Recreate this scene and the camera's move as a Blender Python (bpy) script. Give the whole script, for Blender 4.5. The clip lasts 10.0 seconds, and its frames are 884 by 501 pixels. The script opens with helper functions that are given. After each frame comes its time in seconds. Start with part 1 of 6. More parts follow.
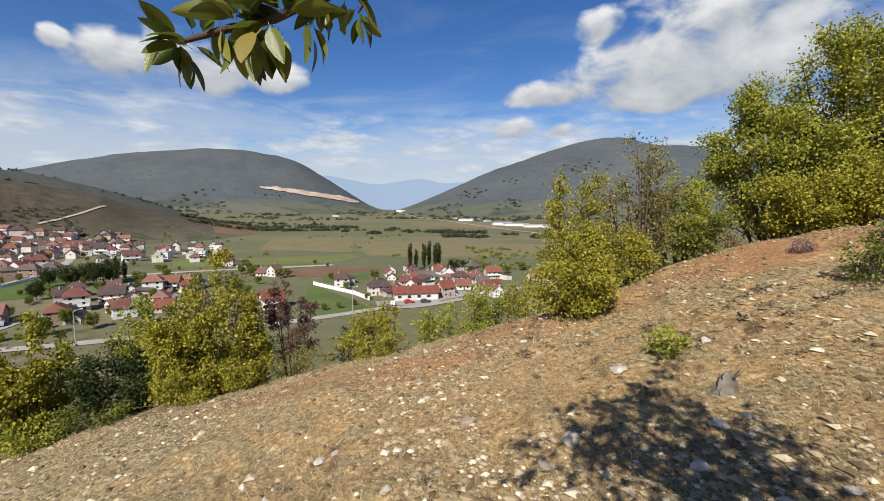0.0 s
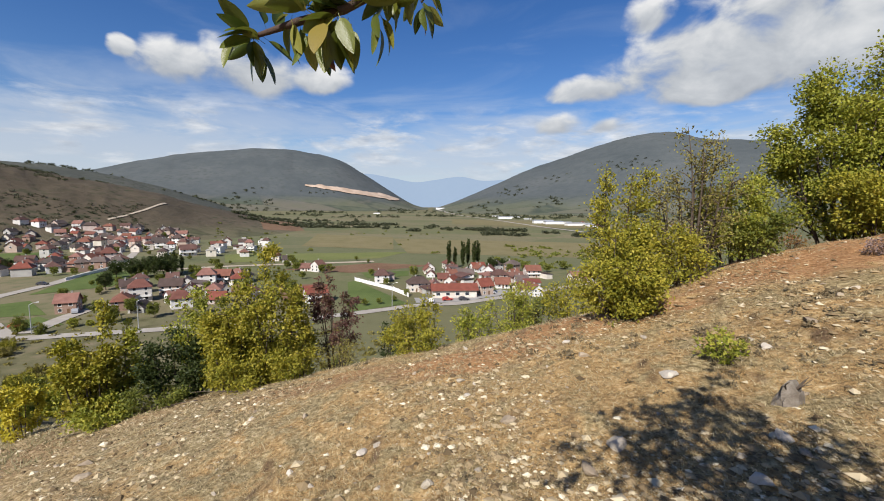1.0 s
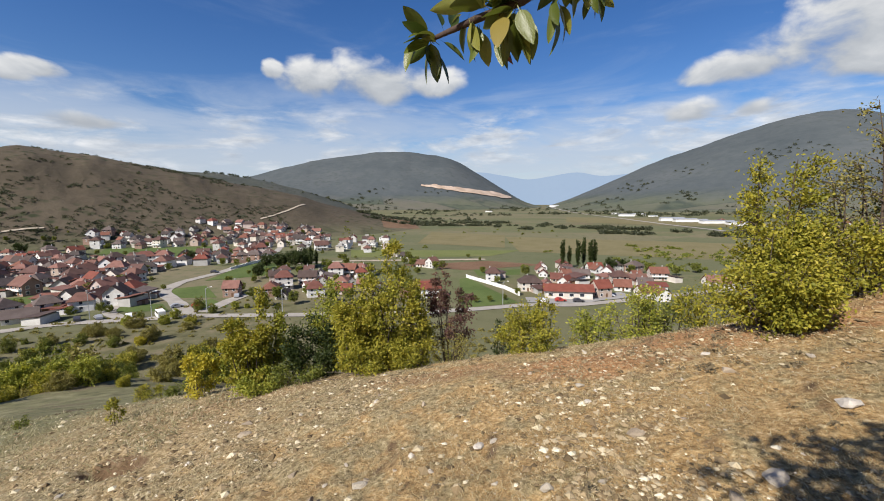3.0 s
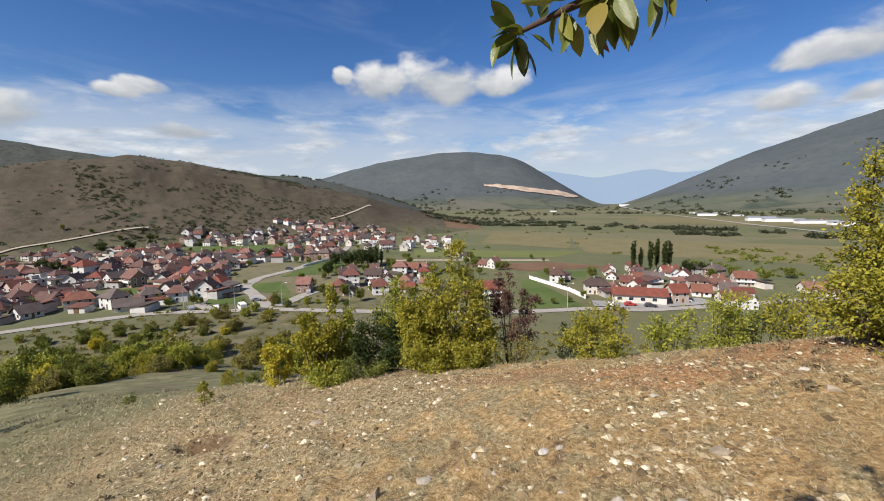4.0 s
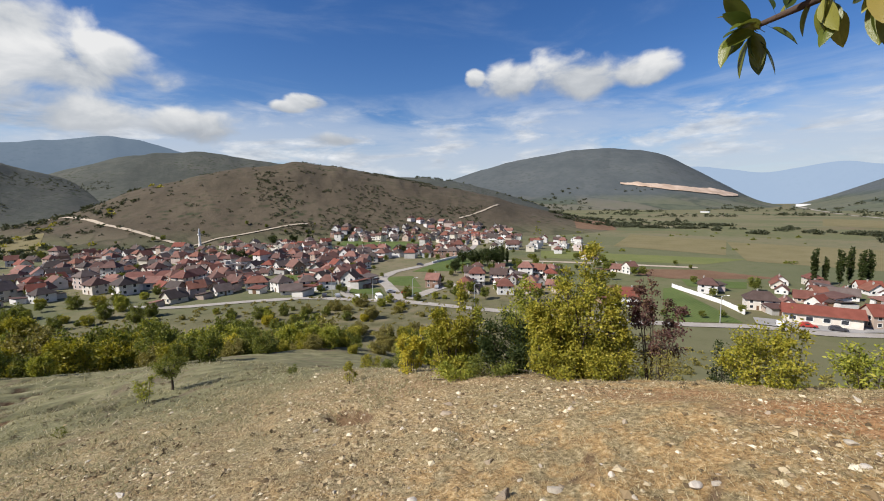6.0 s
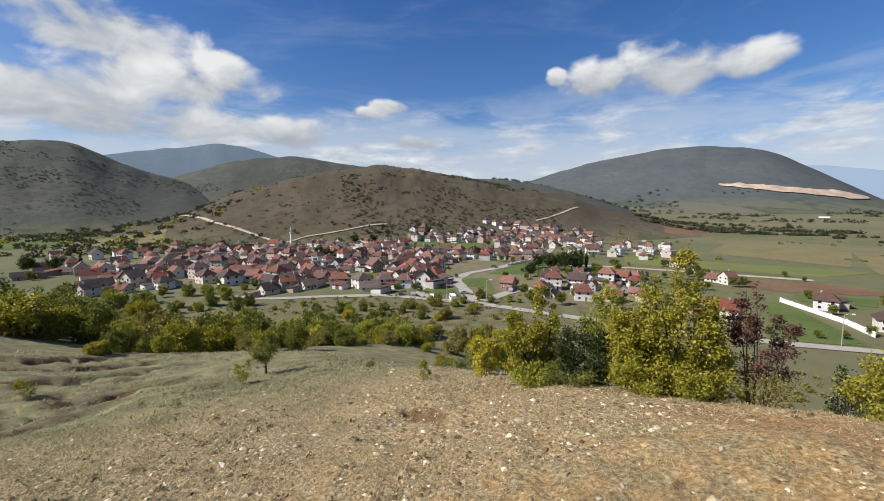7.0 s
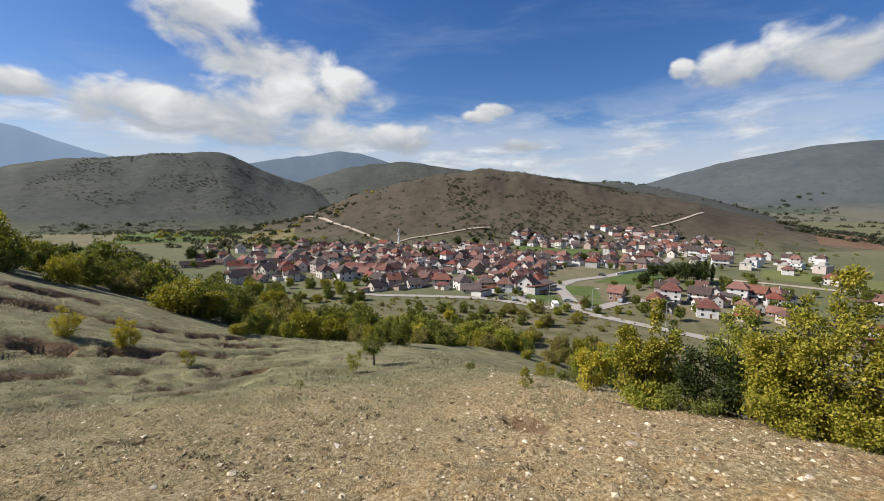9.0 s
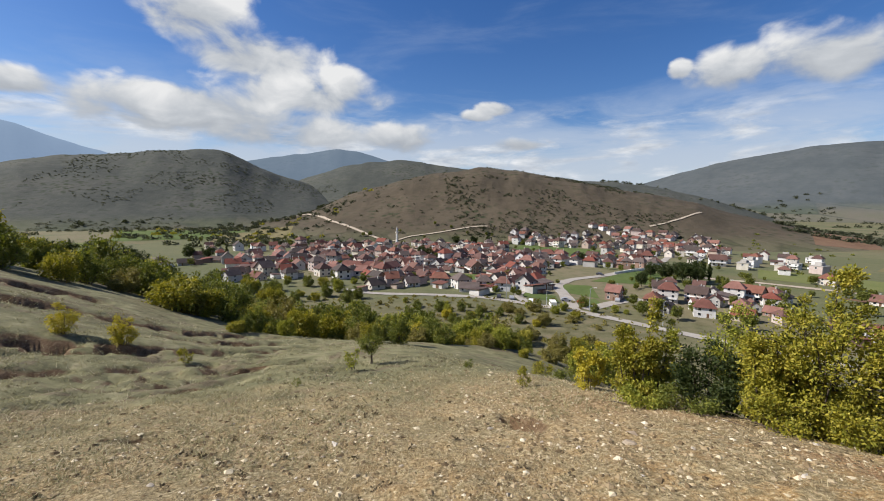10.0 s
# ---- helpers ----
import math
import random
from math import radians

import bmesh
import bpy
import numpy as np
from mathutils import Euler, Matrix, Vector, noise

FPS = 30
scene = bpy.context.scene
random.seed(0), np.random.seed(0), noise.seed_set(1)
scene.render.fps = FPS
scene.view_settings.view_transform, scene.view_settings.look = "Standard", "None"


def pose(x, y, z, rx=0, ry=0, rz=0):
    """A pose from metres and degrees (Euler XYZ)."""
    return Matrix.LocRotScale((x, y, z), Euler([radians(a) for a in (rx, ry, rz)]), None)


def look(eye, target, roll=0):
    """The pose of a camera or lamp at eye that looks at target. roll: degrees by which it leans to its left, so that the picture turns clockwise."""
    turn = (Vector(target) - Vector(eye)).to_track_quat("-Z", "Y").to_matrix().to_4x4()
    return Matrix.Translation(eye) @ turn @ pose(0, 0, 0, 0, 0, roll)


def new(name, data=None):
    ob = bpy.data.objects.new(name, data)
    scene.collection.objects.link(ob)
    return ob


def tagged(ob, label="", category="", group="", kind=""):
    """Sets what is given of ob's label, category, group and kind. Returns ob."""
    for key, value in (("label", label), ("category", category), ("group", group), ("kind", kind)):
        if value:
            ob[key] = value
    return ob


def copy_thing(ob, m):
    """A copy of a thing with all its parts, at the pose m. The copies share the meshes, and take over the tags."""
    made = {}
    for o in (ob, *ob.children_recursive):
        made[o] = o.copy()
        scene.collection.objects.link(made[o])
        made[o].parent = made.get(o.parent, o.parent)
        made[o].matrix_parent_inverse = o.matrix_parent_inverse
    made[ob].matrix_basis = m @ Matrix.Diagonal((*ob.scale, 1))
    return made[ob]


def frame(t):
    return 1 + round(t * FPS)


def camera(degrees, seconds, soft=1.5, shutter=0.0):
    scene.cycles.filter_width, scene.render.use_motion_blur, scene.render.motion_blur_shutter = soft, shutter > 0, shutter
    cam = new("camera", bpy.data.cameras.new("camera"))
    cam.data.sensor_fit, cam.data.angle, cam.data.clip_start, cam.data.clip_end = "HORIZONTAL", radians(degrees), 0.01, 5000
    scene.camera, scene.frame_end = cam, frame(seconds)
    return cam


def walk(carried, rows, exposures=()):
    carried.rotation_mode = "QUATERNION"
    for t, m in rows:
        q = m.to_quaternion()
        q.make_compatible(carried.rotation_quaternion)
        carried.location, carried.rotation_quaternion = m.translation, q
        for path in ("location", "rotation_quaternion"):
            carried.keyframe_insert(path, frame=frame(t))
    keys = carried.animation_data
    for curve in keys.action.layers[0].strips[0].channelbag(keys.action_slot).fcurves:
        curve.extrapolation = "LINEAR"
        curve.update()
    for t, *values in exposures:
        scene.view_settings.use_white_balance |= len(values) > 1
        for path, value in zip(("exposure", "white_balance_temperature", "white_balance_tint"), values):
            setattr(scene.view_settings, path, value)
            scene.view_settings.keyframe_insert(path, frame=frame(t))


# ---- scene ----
from itertools import product

# ---------------- camera ----------------
cam = camera(93.3, 10.0, soft=1.0)
walk(cam, [
    (0, pose(-0.000, -0.000, 0.000, 84.21, -0.43, -0.00)),
    (0.5, pose(-0.011, 0.001, -0.005, 84.05, -0.58, 2.27)),
    (1, pose(-0.032, 0.006, -0.010, 83.85, -0.53, 5.37)),
    (1.5, pose(-0.054, 0.011, -0.013, 83.71, -0.33, 8.96)),
    (2, pose(-0.066, 0.007, -0.012, 83.57, -0.10, 12.71)),
    (2.5, pose(-0.088, -0.005, -0.015, 83.55, 0.06, 16.51)),
    (4, pose(-0.135, -0.017, -0.021, 83.63, 0.67, 29.07)),
    (4.5, pose(-0.160, -0.030, -0.022, 83.69, 0.72, 33.24)),
    (5, pose(-0.177, -0.048, -0.017, 83.69, 0.77, 37.29)),
    (5.5, pose(-0.195, -0.078, -0.009, 83.70, 0.74, 41.51)),
    (7, pose(-0.235, -0.126, 0.003, 84.09, 0.22, 56.65)),
    (7.5, pose(-0.265, -0.161, 0.013, 84.27, -0.05, 61.40)),
    (8, pose(-0.277, -0.180, 0.019, 84.47, -0.28, 65.49)),
    (8.5, pose(-0.280, -0.193, 0.017, 84.56, -0.35, 68.67)),
    (9, pose(-0.282, -0.200, 0.018, 84.54, -0.36, 70.67)),
    (9.5, pose(-0.287, -0.203, 0.020, 84.45, -0.49, 71.34)),
    (10, pose(-0.290, -0.202, 0.019, 84.35, -0.63, 70.43)),
])

# ---------------- light ----------------
SUN_AZ, SUN_EL = 160.0, 42.0      # degrees to the left of the y axis, degrees up
scene.view_settings.exposure = 0.5


def heading(az, el=0.0):
    a, e = radians(az), radians(el)
    return Vector((-math.sin(a) * math.cos(e), math.cos(a) * math.cos(e), math.sin(e)))


sun = new("sun", bpy.data.lights.new("sun", "SUN"))
sun.data.energy, sun.data.angle, sun.data.color = 5.0, radians(0.55), (1.0, 0.95, 0.885)
sun.matrix_world = look(heading(SUN_AZ, SUN_EL) * 50, (0, 0, 0))


class Nodes:
    """Short hand for building node trees."""

    def __init__(self, tree):
        self.t = tree
        tree.nodes.clear()

    def n(self, kind, **values):
        node = self.t.nodes.new(kind)
        for k, v in values.items():
            if k == "data_type":
                node.data_type = v
            elif k == "blend_type":
                node.blend_type = v
            else:
                self.put(node.inputs[k.replace("_", " ")], v)
        return node

    def put(self, socket, v):
        if isinstance(v, bpy.types.NodeSocket):
            self.t.links.new(v, socket)
        else:
            socket.default_value = v

    def math(self, op, a, b=0.0, c=0.0, clamp=False):
        node = self.t.nodes.new("ShaderNodeMath")
        node.operation, node.use_clamp = op, clamp
        for s, v in zip(node.inputs, (a, b, c)):
            self.put(s, v)
        return node.outputs[0]

    def noise(self, vec, scale, detail=4.0, rough=0.55, distort=0.0):
        node = self.t.nodes.new("ShaderNodeTexNoise")
        self.put(node.inputs["Vector"], vec)
        for k, v in (("Scale", scale), ("Detail", detail), ("Roughness", rough), ("Distortion", distort)):
            node.inputs[k].default_value = v
        return node.outputs[0]

    def step(self, v, lo, hi, a=0.0, b=1.0):
        node = self.t.nodes.new("ShaderNodeMapRange")
        node.interpolation_type = "SMOOTHSTEP"
        for s, x in zip(node.inputs, (v, lo, hi, a, b)):
            self.put(s, x)
        return node.outputs[0]

    def mix(self, f, a, b):
        node = self.t.nodes.new("ShaderNodeMix")
        node.data_type = "RGBA"
        self.put(node.inputs[0], f)
        for s, v in ((node.inputs[6], a), (node.inputs[7], b)):
            self.put(s, (*v, 1.0) if isinstance(v, tuple) and len(v) == 3 else v)
        return node.outputs[2]

    def ramp(self, f, stops):
        node = self.t.nodes.new("ShaderNodeValToRGB")
        self.put(node.inputs[0], f)
        e = node.color_ramp.elements
        while len(e) < len(stops):
            e.new(0.5)
        for el, (p, col) in zip(e, stops):
            el.position, el.color = p, (*col, 1.0)
        return node.outputs[0]


# sky: clear air, a veil of high cloud low down, and heaps of cumulus, each (heading, height, half width, half height)
CUMULUS = [
    (36.4, 15.2, 5.2, 3.0), (29.5, 15.4, 8.0, 3.5), (21.5, 15.2, 4.6, 2.2), (41.7, 16.0, 1.5, 1.4),
    (-14.0, 14.2, 7.0, 2.0), (-35.0, 16.0, 15.0, 5.4), (-25.0, 17.5, 8.0, 4.2), (-20.0, 21.2, 3.2, 2.3), (-10.0, 10.3, 3.4, 1.6), (-15.2, 10.0, 2.2, 1.3), (-27.0, 13.6, 9.0, 2.6), (-34.0, 20.5, 12.0, 5.0), (-22.0, 15.4, 8.0, 3.0),
    (99.5, 21.0, 7.0, 4.0), (93.0, 17.8, 8.0, 3.6), (100.0, 11.0, 13.0, 3.6), (88.0, 13.6, 10.5, 3.8), (90.0, 9.8, 12.0, 3.2), (76.4, 9.3, 6.5, 2.4), (63.9, 13.0, 2.6, 1.1), (66.0, 12.2, 2.4, 0.9), (60.5, 8.6, 5.0, 1.1), (95.0, 18.6, 5.5, 3.6), (84.0, 15.0, 4.5, 2.8),
    (116.0, 11.5, 4.5, 1.6), (-52.0, 18.0, 12.0, 6.0), (135.0, 22.0, 14.0, 6.0), (-80.0, 24.0, 14.0, 6.0), (175.0, 30.0, 16.0, 5.0), (-130.0, 20.0, 18.0, 6.0),
]
world = bpy.data.worlds.new("sky")
scene.world = world
world.use_nodes = True
N = Nodes(world.node_tree)
sky = N.t.nodes.new("ShaderNodeTexSky")
sky.sky_type, sky.sun_disc = "NISHITA", False
sky.sun_elevation, sky.sun_rotation = radians(SUN_EL), radians(-SUN_AZ)
sky.altitude, sky.air_density, sky.dust_density, sky.ozone_density = 600, 1.0, 0.6, 2.2
coord = N.n("ShaderNodeTexCoord").outputs["Generated"]
xyz = N.n("ShaderNodeSeparateXYZ", Vector=coord).outputs
az_deg = N.math("MULTIPLY", N.math("ARCTAN2", N.math("MULTIPLY", xyz[0], -1.0), xyz[1]), 57.2958)
el_deg = N.math("MULTIPLY", N.math("ARCSINE", xyz[2]), 57.2958)
flat = N.n("ShaderNodeCombineXYZ", X=az_deg, Y=N.math("MULTIPLY", el_deg, 1.6)).outputs[0]
puff = N.math("SUBTRACT", N.noise(flat, 0.17, 6.0, 0.53, 0.3), 0.5)
puff_low = N.math("SUBTRACT", N.noise(flat, 0.085, 3.0, 0.5), 0.5)
heap, shade = None, None
for a0, e0, wa, he in CUMULUS:
    u = N.math("DIVIDE", N.math("SUBTRACT", az_deg, a0), wa)
    v = N.math("DIVIDE", N.math("SUBTRACT", el_deg, e0), he)
    v2 = N.math("MULTIPLY", v, N.math("ADD", 1.0, N.math("MULTIPLY", N.math("LESS_THAN", v, 0.0), 0.25)))
    r2 = N.math("ADD", N.math("MULTIPLY", u, u), N.math("MULTIPLY", v2, v2))
    dens = N.math("SUBTRACT", 1.0, r2)
    share = N.math("EXPONENT", N.math("MULTIPLY", N.math("MAXIMUM", dens, -2.0), 2.5))
    lit = N.math("MULTIPLY", share, v)
    if heap is None:
        heap, shade, shares = dens, lit, share
    else:
        shade, shares = N.math("ADD", shade, lit), N.math("ADD", shares, share)
        heap = N.math("SMOOTH_MAX", heap, dens, 0.3)
shade = N.math("MAXIMUM", N.math("MINIMUM", N.math("DIVIDE", shade, shares), 1.0), -1.0)
body = N.math("ADD", heap, N.math("ADD", N.math("MULTIPLY", puff, 2.6), N.math("MULTIPLY", puff_low, 1.6)))
cover = N.step(body, -0.05, 0.85)
# veil: streaks of thin cloud, thicker towards the horizon
streak = N.n("ShaderNodeCombineXYZ", X=N.math("MULTIPLY", az_deg, 0.35), Y=N.math("ADD", N.math("MULTIPLY", el_deg, 1.5), N.math("MULTIPLY", az_deg, 0.05))).outputs[0]
veil_n = N.noise(streak, 0.13, 6.0, 0.58, 0.6)
low = N.step(el_deg, 5.0, 18.0, 1.0, 0.0)
veil = N.math("MULTIPLY", N.step(N.math("ADD", veil_n, N.math("MULTIPLY", low, 0.27)), 0.48, 0.78), N.math("ADD", 0.16, N.math("MULTIPLY", low, 0.66)), clamp=True)
tops = N.math("ADD", N.math("MULTIPLY", shade, 0.42), N.math("ADD", 0.40, N.math("MULTIPLY", puff, 1.5)), clamp=True)
white = N.ramp(tops, [(0.0, (3.5, 3.8, 4.3)), (0.4, (5.3, 5.6, 6.0)), (0.8, (8.1, 8.15, 8.2))])
# low heaps along the horizon, seen edge on
edge = N.n("ShaderNodeCombineXYZ", X=N.math("MULTIPLY", az_deg, 0.6), Y=N.math("MULTIPLY", el_deg, 2.2)).outputs[0]
heap_n = N.noise(edge, 0.17, 7.0, 0.6, 0.4)
band = N.math("MULTIPLY", N.step(el_deg, 2.0, 5.5), N.step(el_deg, 8.5, 14.5, 1.0, 0.0))
low_heaps = N.math("MULTIPLY", N.step(heap_n, 0.44, 0.66), N.math("MULTIPLY", band, 0.85))
heap_c = N.ramp(N.noise(edge, 0.45, 5.0, 0.6), [(0.3, (4.6, 5.0, 5.7)), (0.55, (7.0, 7.3, 7.7)), (0.75, (9.3, 9.3, 9.4))])
veil_c = N.mix(low, (5.3, 6.1, 7.4), (5.3, 5.9, 6.9))
deep = N.n("ShaderNodeHueSaturation", Hue=0.512, Saturation=1.32, Value=1.10, Color=sky.outputs[0]).outputs[0]
c1 = N.mix(veil, deep, veil_c)
c2 = N.mix(cover, N.mix(low_heaps, c1, heap_c), white)
bg = N.n("ShaderNodeBackground", Color=c2, Strength=0.072)
N.t.links.new(bg.outputs[0], N.n("ShaderNodeOutputWorld").inputs[0])

# ---------------- materials ----------------


def material(name):
    m = bpy.data.materials.new(name)
    m.use_nodes = True
    return m, Nodes(m.node_tree)


def finish(N, colour, rough=0.9, bump=None, bump_scale=1.0, bump_dist=0.02, metallic=0.0, spec=0.3, translucent=None):
    p = N.n("ShaderNodeBsdfPrincipled")
    N.put(p.inputs["Base Color"], (*colour, 1.0) if isinstance(colour, tuple) else colour)
    N.put(p.inputs["Roughness"], rough)
    p.inputs["Metallic"].default_value = metallic
    p.inputs["Specular IOR Level"].default_value = spec
    if bump is not None:
        b = N.n("ShaderNodeBump", Strength=bump_scale, Distance=bump_dist, Height=bump)
        N.t.links.new(b.outputs[0], p.inputs["Normal"])
    out = p.outputs[0]
    if translucent is not None:
        tr = N.n("ShaderNodeBsdfTranslucent")
        N.put(tr.inputs[0], translucent)
        mx = N.n("ShaderNodeMixShader", Fac=0.33)
        N.t.links.new(out, mx.inputs[1])
        N.t.links.new(tr.outputs[0], mx.inputs[2])
        out = mx.outputs[0]
    N.t.links.new(out, N.n("ShaderNodeOutputMaterial").inputs[0])


def where(N):
    return N.n("ShaderNodeNewGeometry").outputs["Position"]


def plain(name, colour, rough=0.8, vary=0.25, scale=3.0, by_object=None, metallic=0.0, spec=0.3, bump=0.2, pieces=False):
    """Paint, plaster, metal and the like: a colour with stains at two sizes; by_object: colours that single objects take at random."""
    m, N = material(name)
    pos = where(N)
    if by_object:
        rnd = N.n("ShaderNodeNewGeometry").outputs["Random Per Island"] if pieces else N.n("ShaderNodeObjectInfo").outputs["Random"]
        stops = [(i / len(by_object), c) for i, c in enumerate(by_object)]
        node_out = N.ramp(rnd, stops)
        node_out.node.color_ramp.interpolation = "CONSTANT"
        col = node_out
    else:
        col = (*colour, 1.0)
    n1, n2 = N.noise(pos, scale, 5.0), N.noise(pos, scale * 9, 3.0)
    dark = N.math("ADD", N.math("MULTIPLY", n1, 0.7), N.math("MULTIPLY", n2, 0.3))
    f = N.step(dark, 0.35, 0.7, vary, 0.0)
    base = N.mix(0.0, col, col)
    dirty = N.n("ShaderNodeMix", data_type="RGBA", blend_type="MULTIPLY")
    N.put(dirty.inputs[0], f)
    N.put(dirty.inputs[6], base)
    dirty.inputs[7].default_value = (0.45, 0.40, 0.34, 1.0)
    finish(N, dirty.outputs[2], rough, n2, bump, 0.01, metallic, spec)
    return m


def foliage(name, stops, back):
    """Leaves: own tint for each leaf, plus patches that paint sunlit and shaded clumps."""
    m, N = material(name)
    rnd = N.n("ShaderNodeNewGeometry").outputs["Random Per Island"]
    patch = N.noise(where(N), 2.4, 4.0)
    f = N.math("ADD", N.math("MULTIPLY", rnd, 0.45), N.math("MULTIPLY", patch, 0.72), clamp=True)
    col = N.ramp(f, stops)
    tint = N.n("ShaderNodeMix", data_type="RGBA", blend_type="MULTIPLY")
    tint.inputs[0].default_value = 1.0
    N.put(tint.inputs[6], col)
    tint.inputs[7].default_value = (*back, 1.0)
    finish(N, col, 0.55, spec=0.25, translucent=tint.outputs[2])
    return m

# ground: one sheet; scree and dry grass on the hilltop, turf on the slope, meadow and arable in the valley
MAT_GROUND, N = material("ground")
pos = where(N)
px, py, pz = N.n("ShaderNodeSeparateXYZ", Vector=pos).outputs[:3]
n_fine, n_mid, n_big = N.noise(pos, 17.0, 9.0, 0.72), N.noise(pos, 3.2, 6.0, 0.6), N.noise(pos, 0.35, 5.0, 0.55)
soil = N.ramp(n_fine, [(0.30, (0.124, 0.07, 0.0277)), (0.45, (0.319, 0.20, 0.084)), (0.57, (0.474, 0.32, 0.147)), (0.70, (0.68, 0.55, 0.336))])
straw = N.ramp(n_fine, [(0.32, (0.103, 0.075, 0.0353)), (0.47, (0.258, 0.195, 0.0966)), (0.58, (0.412, 0.32, 0.168)), (0.70, (0.618, 0.52, 0.328))])
top = N.mix(N.step(N.math("ADD", N.math("MULTIPLY", n_mid, 0.65), N.math("MULTIPLY", n_big, 0.35)), 0.44, 0.55), soil, straw)
redness = N.ramp(n_fine, [(0.3, (0.15, 0.065, 0.026)), (0.5, (0.34, 0.165, 0.07)), (0.62, (0.44, 0.245, 0.12)), (0.75, (0.56, 0.42, 0.27))])


def blob(x0, y0, rx, ry):
    u = N.math("DIVIDE", N.math("SUBTRACT", px, x0), rx)
    v = N.math("DIVIDE", N.math("SUBTRACT", py, y0), ry)
    return N.math("SUBTRACT", 1.0, N.math("ADD", N.math("MULTIPLY", u, u), N.math("MULTIPLY", v, v)))


bare = None
for args in ((1.6, 6.3, 2.2, 1.1), (7.5, 8.0, 4.0, 1.6), (-0.2, 5.6, 1.6, 0.8), (-5.6, 6.2, 1.5, 0.9), (-6.9, 5.2, 1.7, 1.1), (5.2, 6.6, 3.0, 1.3), (-2.4, 5.8, 1.6, 0.7)):
    b = blob(*args)
    bare = b if bare is None else N.math("MAXIMUM", bare, b)
top = N.mix(N.step(N.math("ADD", bare, N.math("MULTIPLY", N.math("SUBTRACT", n_mid, 0.5), 2.4)), 0.1, 0.9, 0.0, 0.8), top, redness)
grey_straw = N.ramp(n_fine, [(0.34, (0.0721, 0.055, 0.0294)), (0.45, (0.206, 0.16, 0.0882)), (0.56, (0.34, 0.275, 0.16)), (0.68, (0.597, 0.52, 0.353))])
top = N.mix(N.step(N.math("ADD", N.math("MULTIPLY", px, -1.0), N.math("MULTIPLY", N.math("SUBTRACT", n_mid, 0.5), 9.0)), 0.5, 5.0, 0.0, 0.6), top, grey_straw)
turf_n = N.noise(pos, 0.8, 7.0, 0.62)
turf = N.ramp(N.math("ADD", N.math("MULTIPLY", turf_n, 0.7), N.math("MULTIPLY", n_fine, 0.3)), [(0.3, (0.06, 0.053, 0.03)), (0.45, (0.145, 0.138, 0.07)), (0.56, (0.205, 0.19, 0.10)), (0.72, (0.33, 0.285, 0.18))])
turfness = N.step(N.math("ADD", N.math("MULTIPLY", px, -1.0), N.math("MULTIPLY", N.math("SUBTRACT", n_big, 0.5), 16.0)), 6.0, 15.0)
dirt_n = N.noise(pos, 0.45, 6.0, 0.65, 0.6)
turf = N.mix(N.step(dirt_n, 0.52, 0.64, 0.0, 0.75), turf, N.ramp(n_fine, [(0.3, (0.07, 0.05, 0.032)), (0.6, (0.19, 0.145, 0.095)), (0.75, (0.36, 0.30, 0.22))]))
top = N.mix(turfness, top, turf)
# steep earth faces of the small scarps
nz = N.n("ShaderNodeSeparateXYZ", Vector=N.n("ShaderNodeNewGeometry").outputs["Normal"]).outputs[2]
earth = N.ramp(N.math("ADD", N.math("MULTIPLY", n_mid, 0.5), N.math("MULTIPLY", n_fine, 0.5)), [(0.35, (0.06, 0.036, 0.02)), (0.5, (0.15, 0.095, 0.052)), (0.65, (0.25, 0.18, 0.11))])
top = N.mix(N.step(N.math("ADD", nz, N.math("MULTIPLY", N.math("SUBTRACT", n_mid, 0.5), 0.12)), 0.84, 0.935, 1.0, 0.0), top, earth)
cells = N.t.nodes.new("ShaderNodeTexVoronoi")
warp = N.n("ShaderNodeMapping", Vector=pos, Scale=(0.0042, 0.011, 0.0), Rotation=(0, 0, 0.25)).outputs[0]
N.put(cells.inputs["Vector"], warp)
cells.inputs["Scale"].default_value = 1.0
hue = N.n("ShaderNodeSeparateColor", Color=cells.outputs["Color"]).outputs[0]
n_field = N.noise(pos, 0.02, 6.0, 0.6)
n_field2 = N.noise(pos, 0.16, 5.0, 0.6)
meadow = N.ramp(N.math("ADD", N.math("MULTIPLY", hue, 0.55), N.math("MULTIPLY", n_field, 0.45)), [(0.2, (0.10, 0.106, 0.052)), (0.4, (0.13, 0.127, 0.066)), (0.55, (0.17, 0.143, 0.085)), (0.72, (0.115, 0.12, 0.055)), (0.9, (0.18, 0.125, 0.082))])
meadow = N.mix(N.step(n_field2, 0.45, 0.7, 0.0, 0.5), meadow, (0.075, 0.09, 0.035))
scrub = N.ramp(n_field2, [(0.3, (0.075, 0.07, 0.032)), (0.5, (0.125, 0.115, 0.06)), (0.65, (0.17, 0.14, 0.085)), (0.8, (0.20, 0.155, 0.10))])
foot = N.step(pz, -36.0, -22.0)
reach = N.math("ADD", N.math("SQRT", N.math("ADD", N.math("MULTIPLY", px, px), N.math("MULTIPLY", py, py))), N.math("MULTIPLY", n_field2, 50.0))
wild = N.math("MULTIPLY", N.step(reach, 170.0, 215.0, 1.0, 0.0), N.step(px, -120.0, -30.0, 1.0, 0.35))
lower = N.mix(N.math("MAXIMUM", N.step(pz, -36.8, -30.0), wild), meadow, scrub)
upper = N.mix(N.step(N.math("ADD", pz, N.math("MULTIPLY", n_big, 6.0)), -20.0, -9.0), scrub, top)
col = N.mix(foot, lower, upper)
relief = N.math("ADD", N.math("MULTIPLY", n_fine, 0.6), N.math("MULTIPLY", n_mid, 0.8))
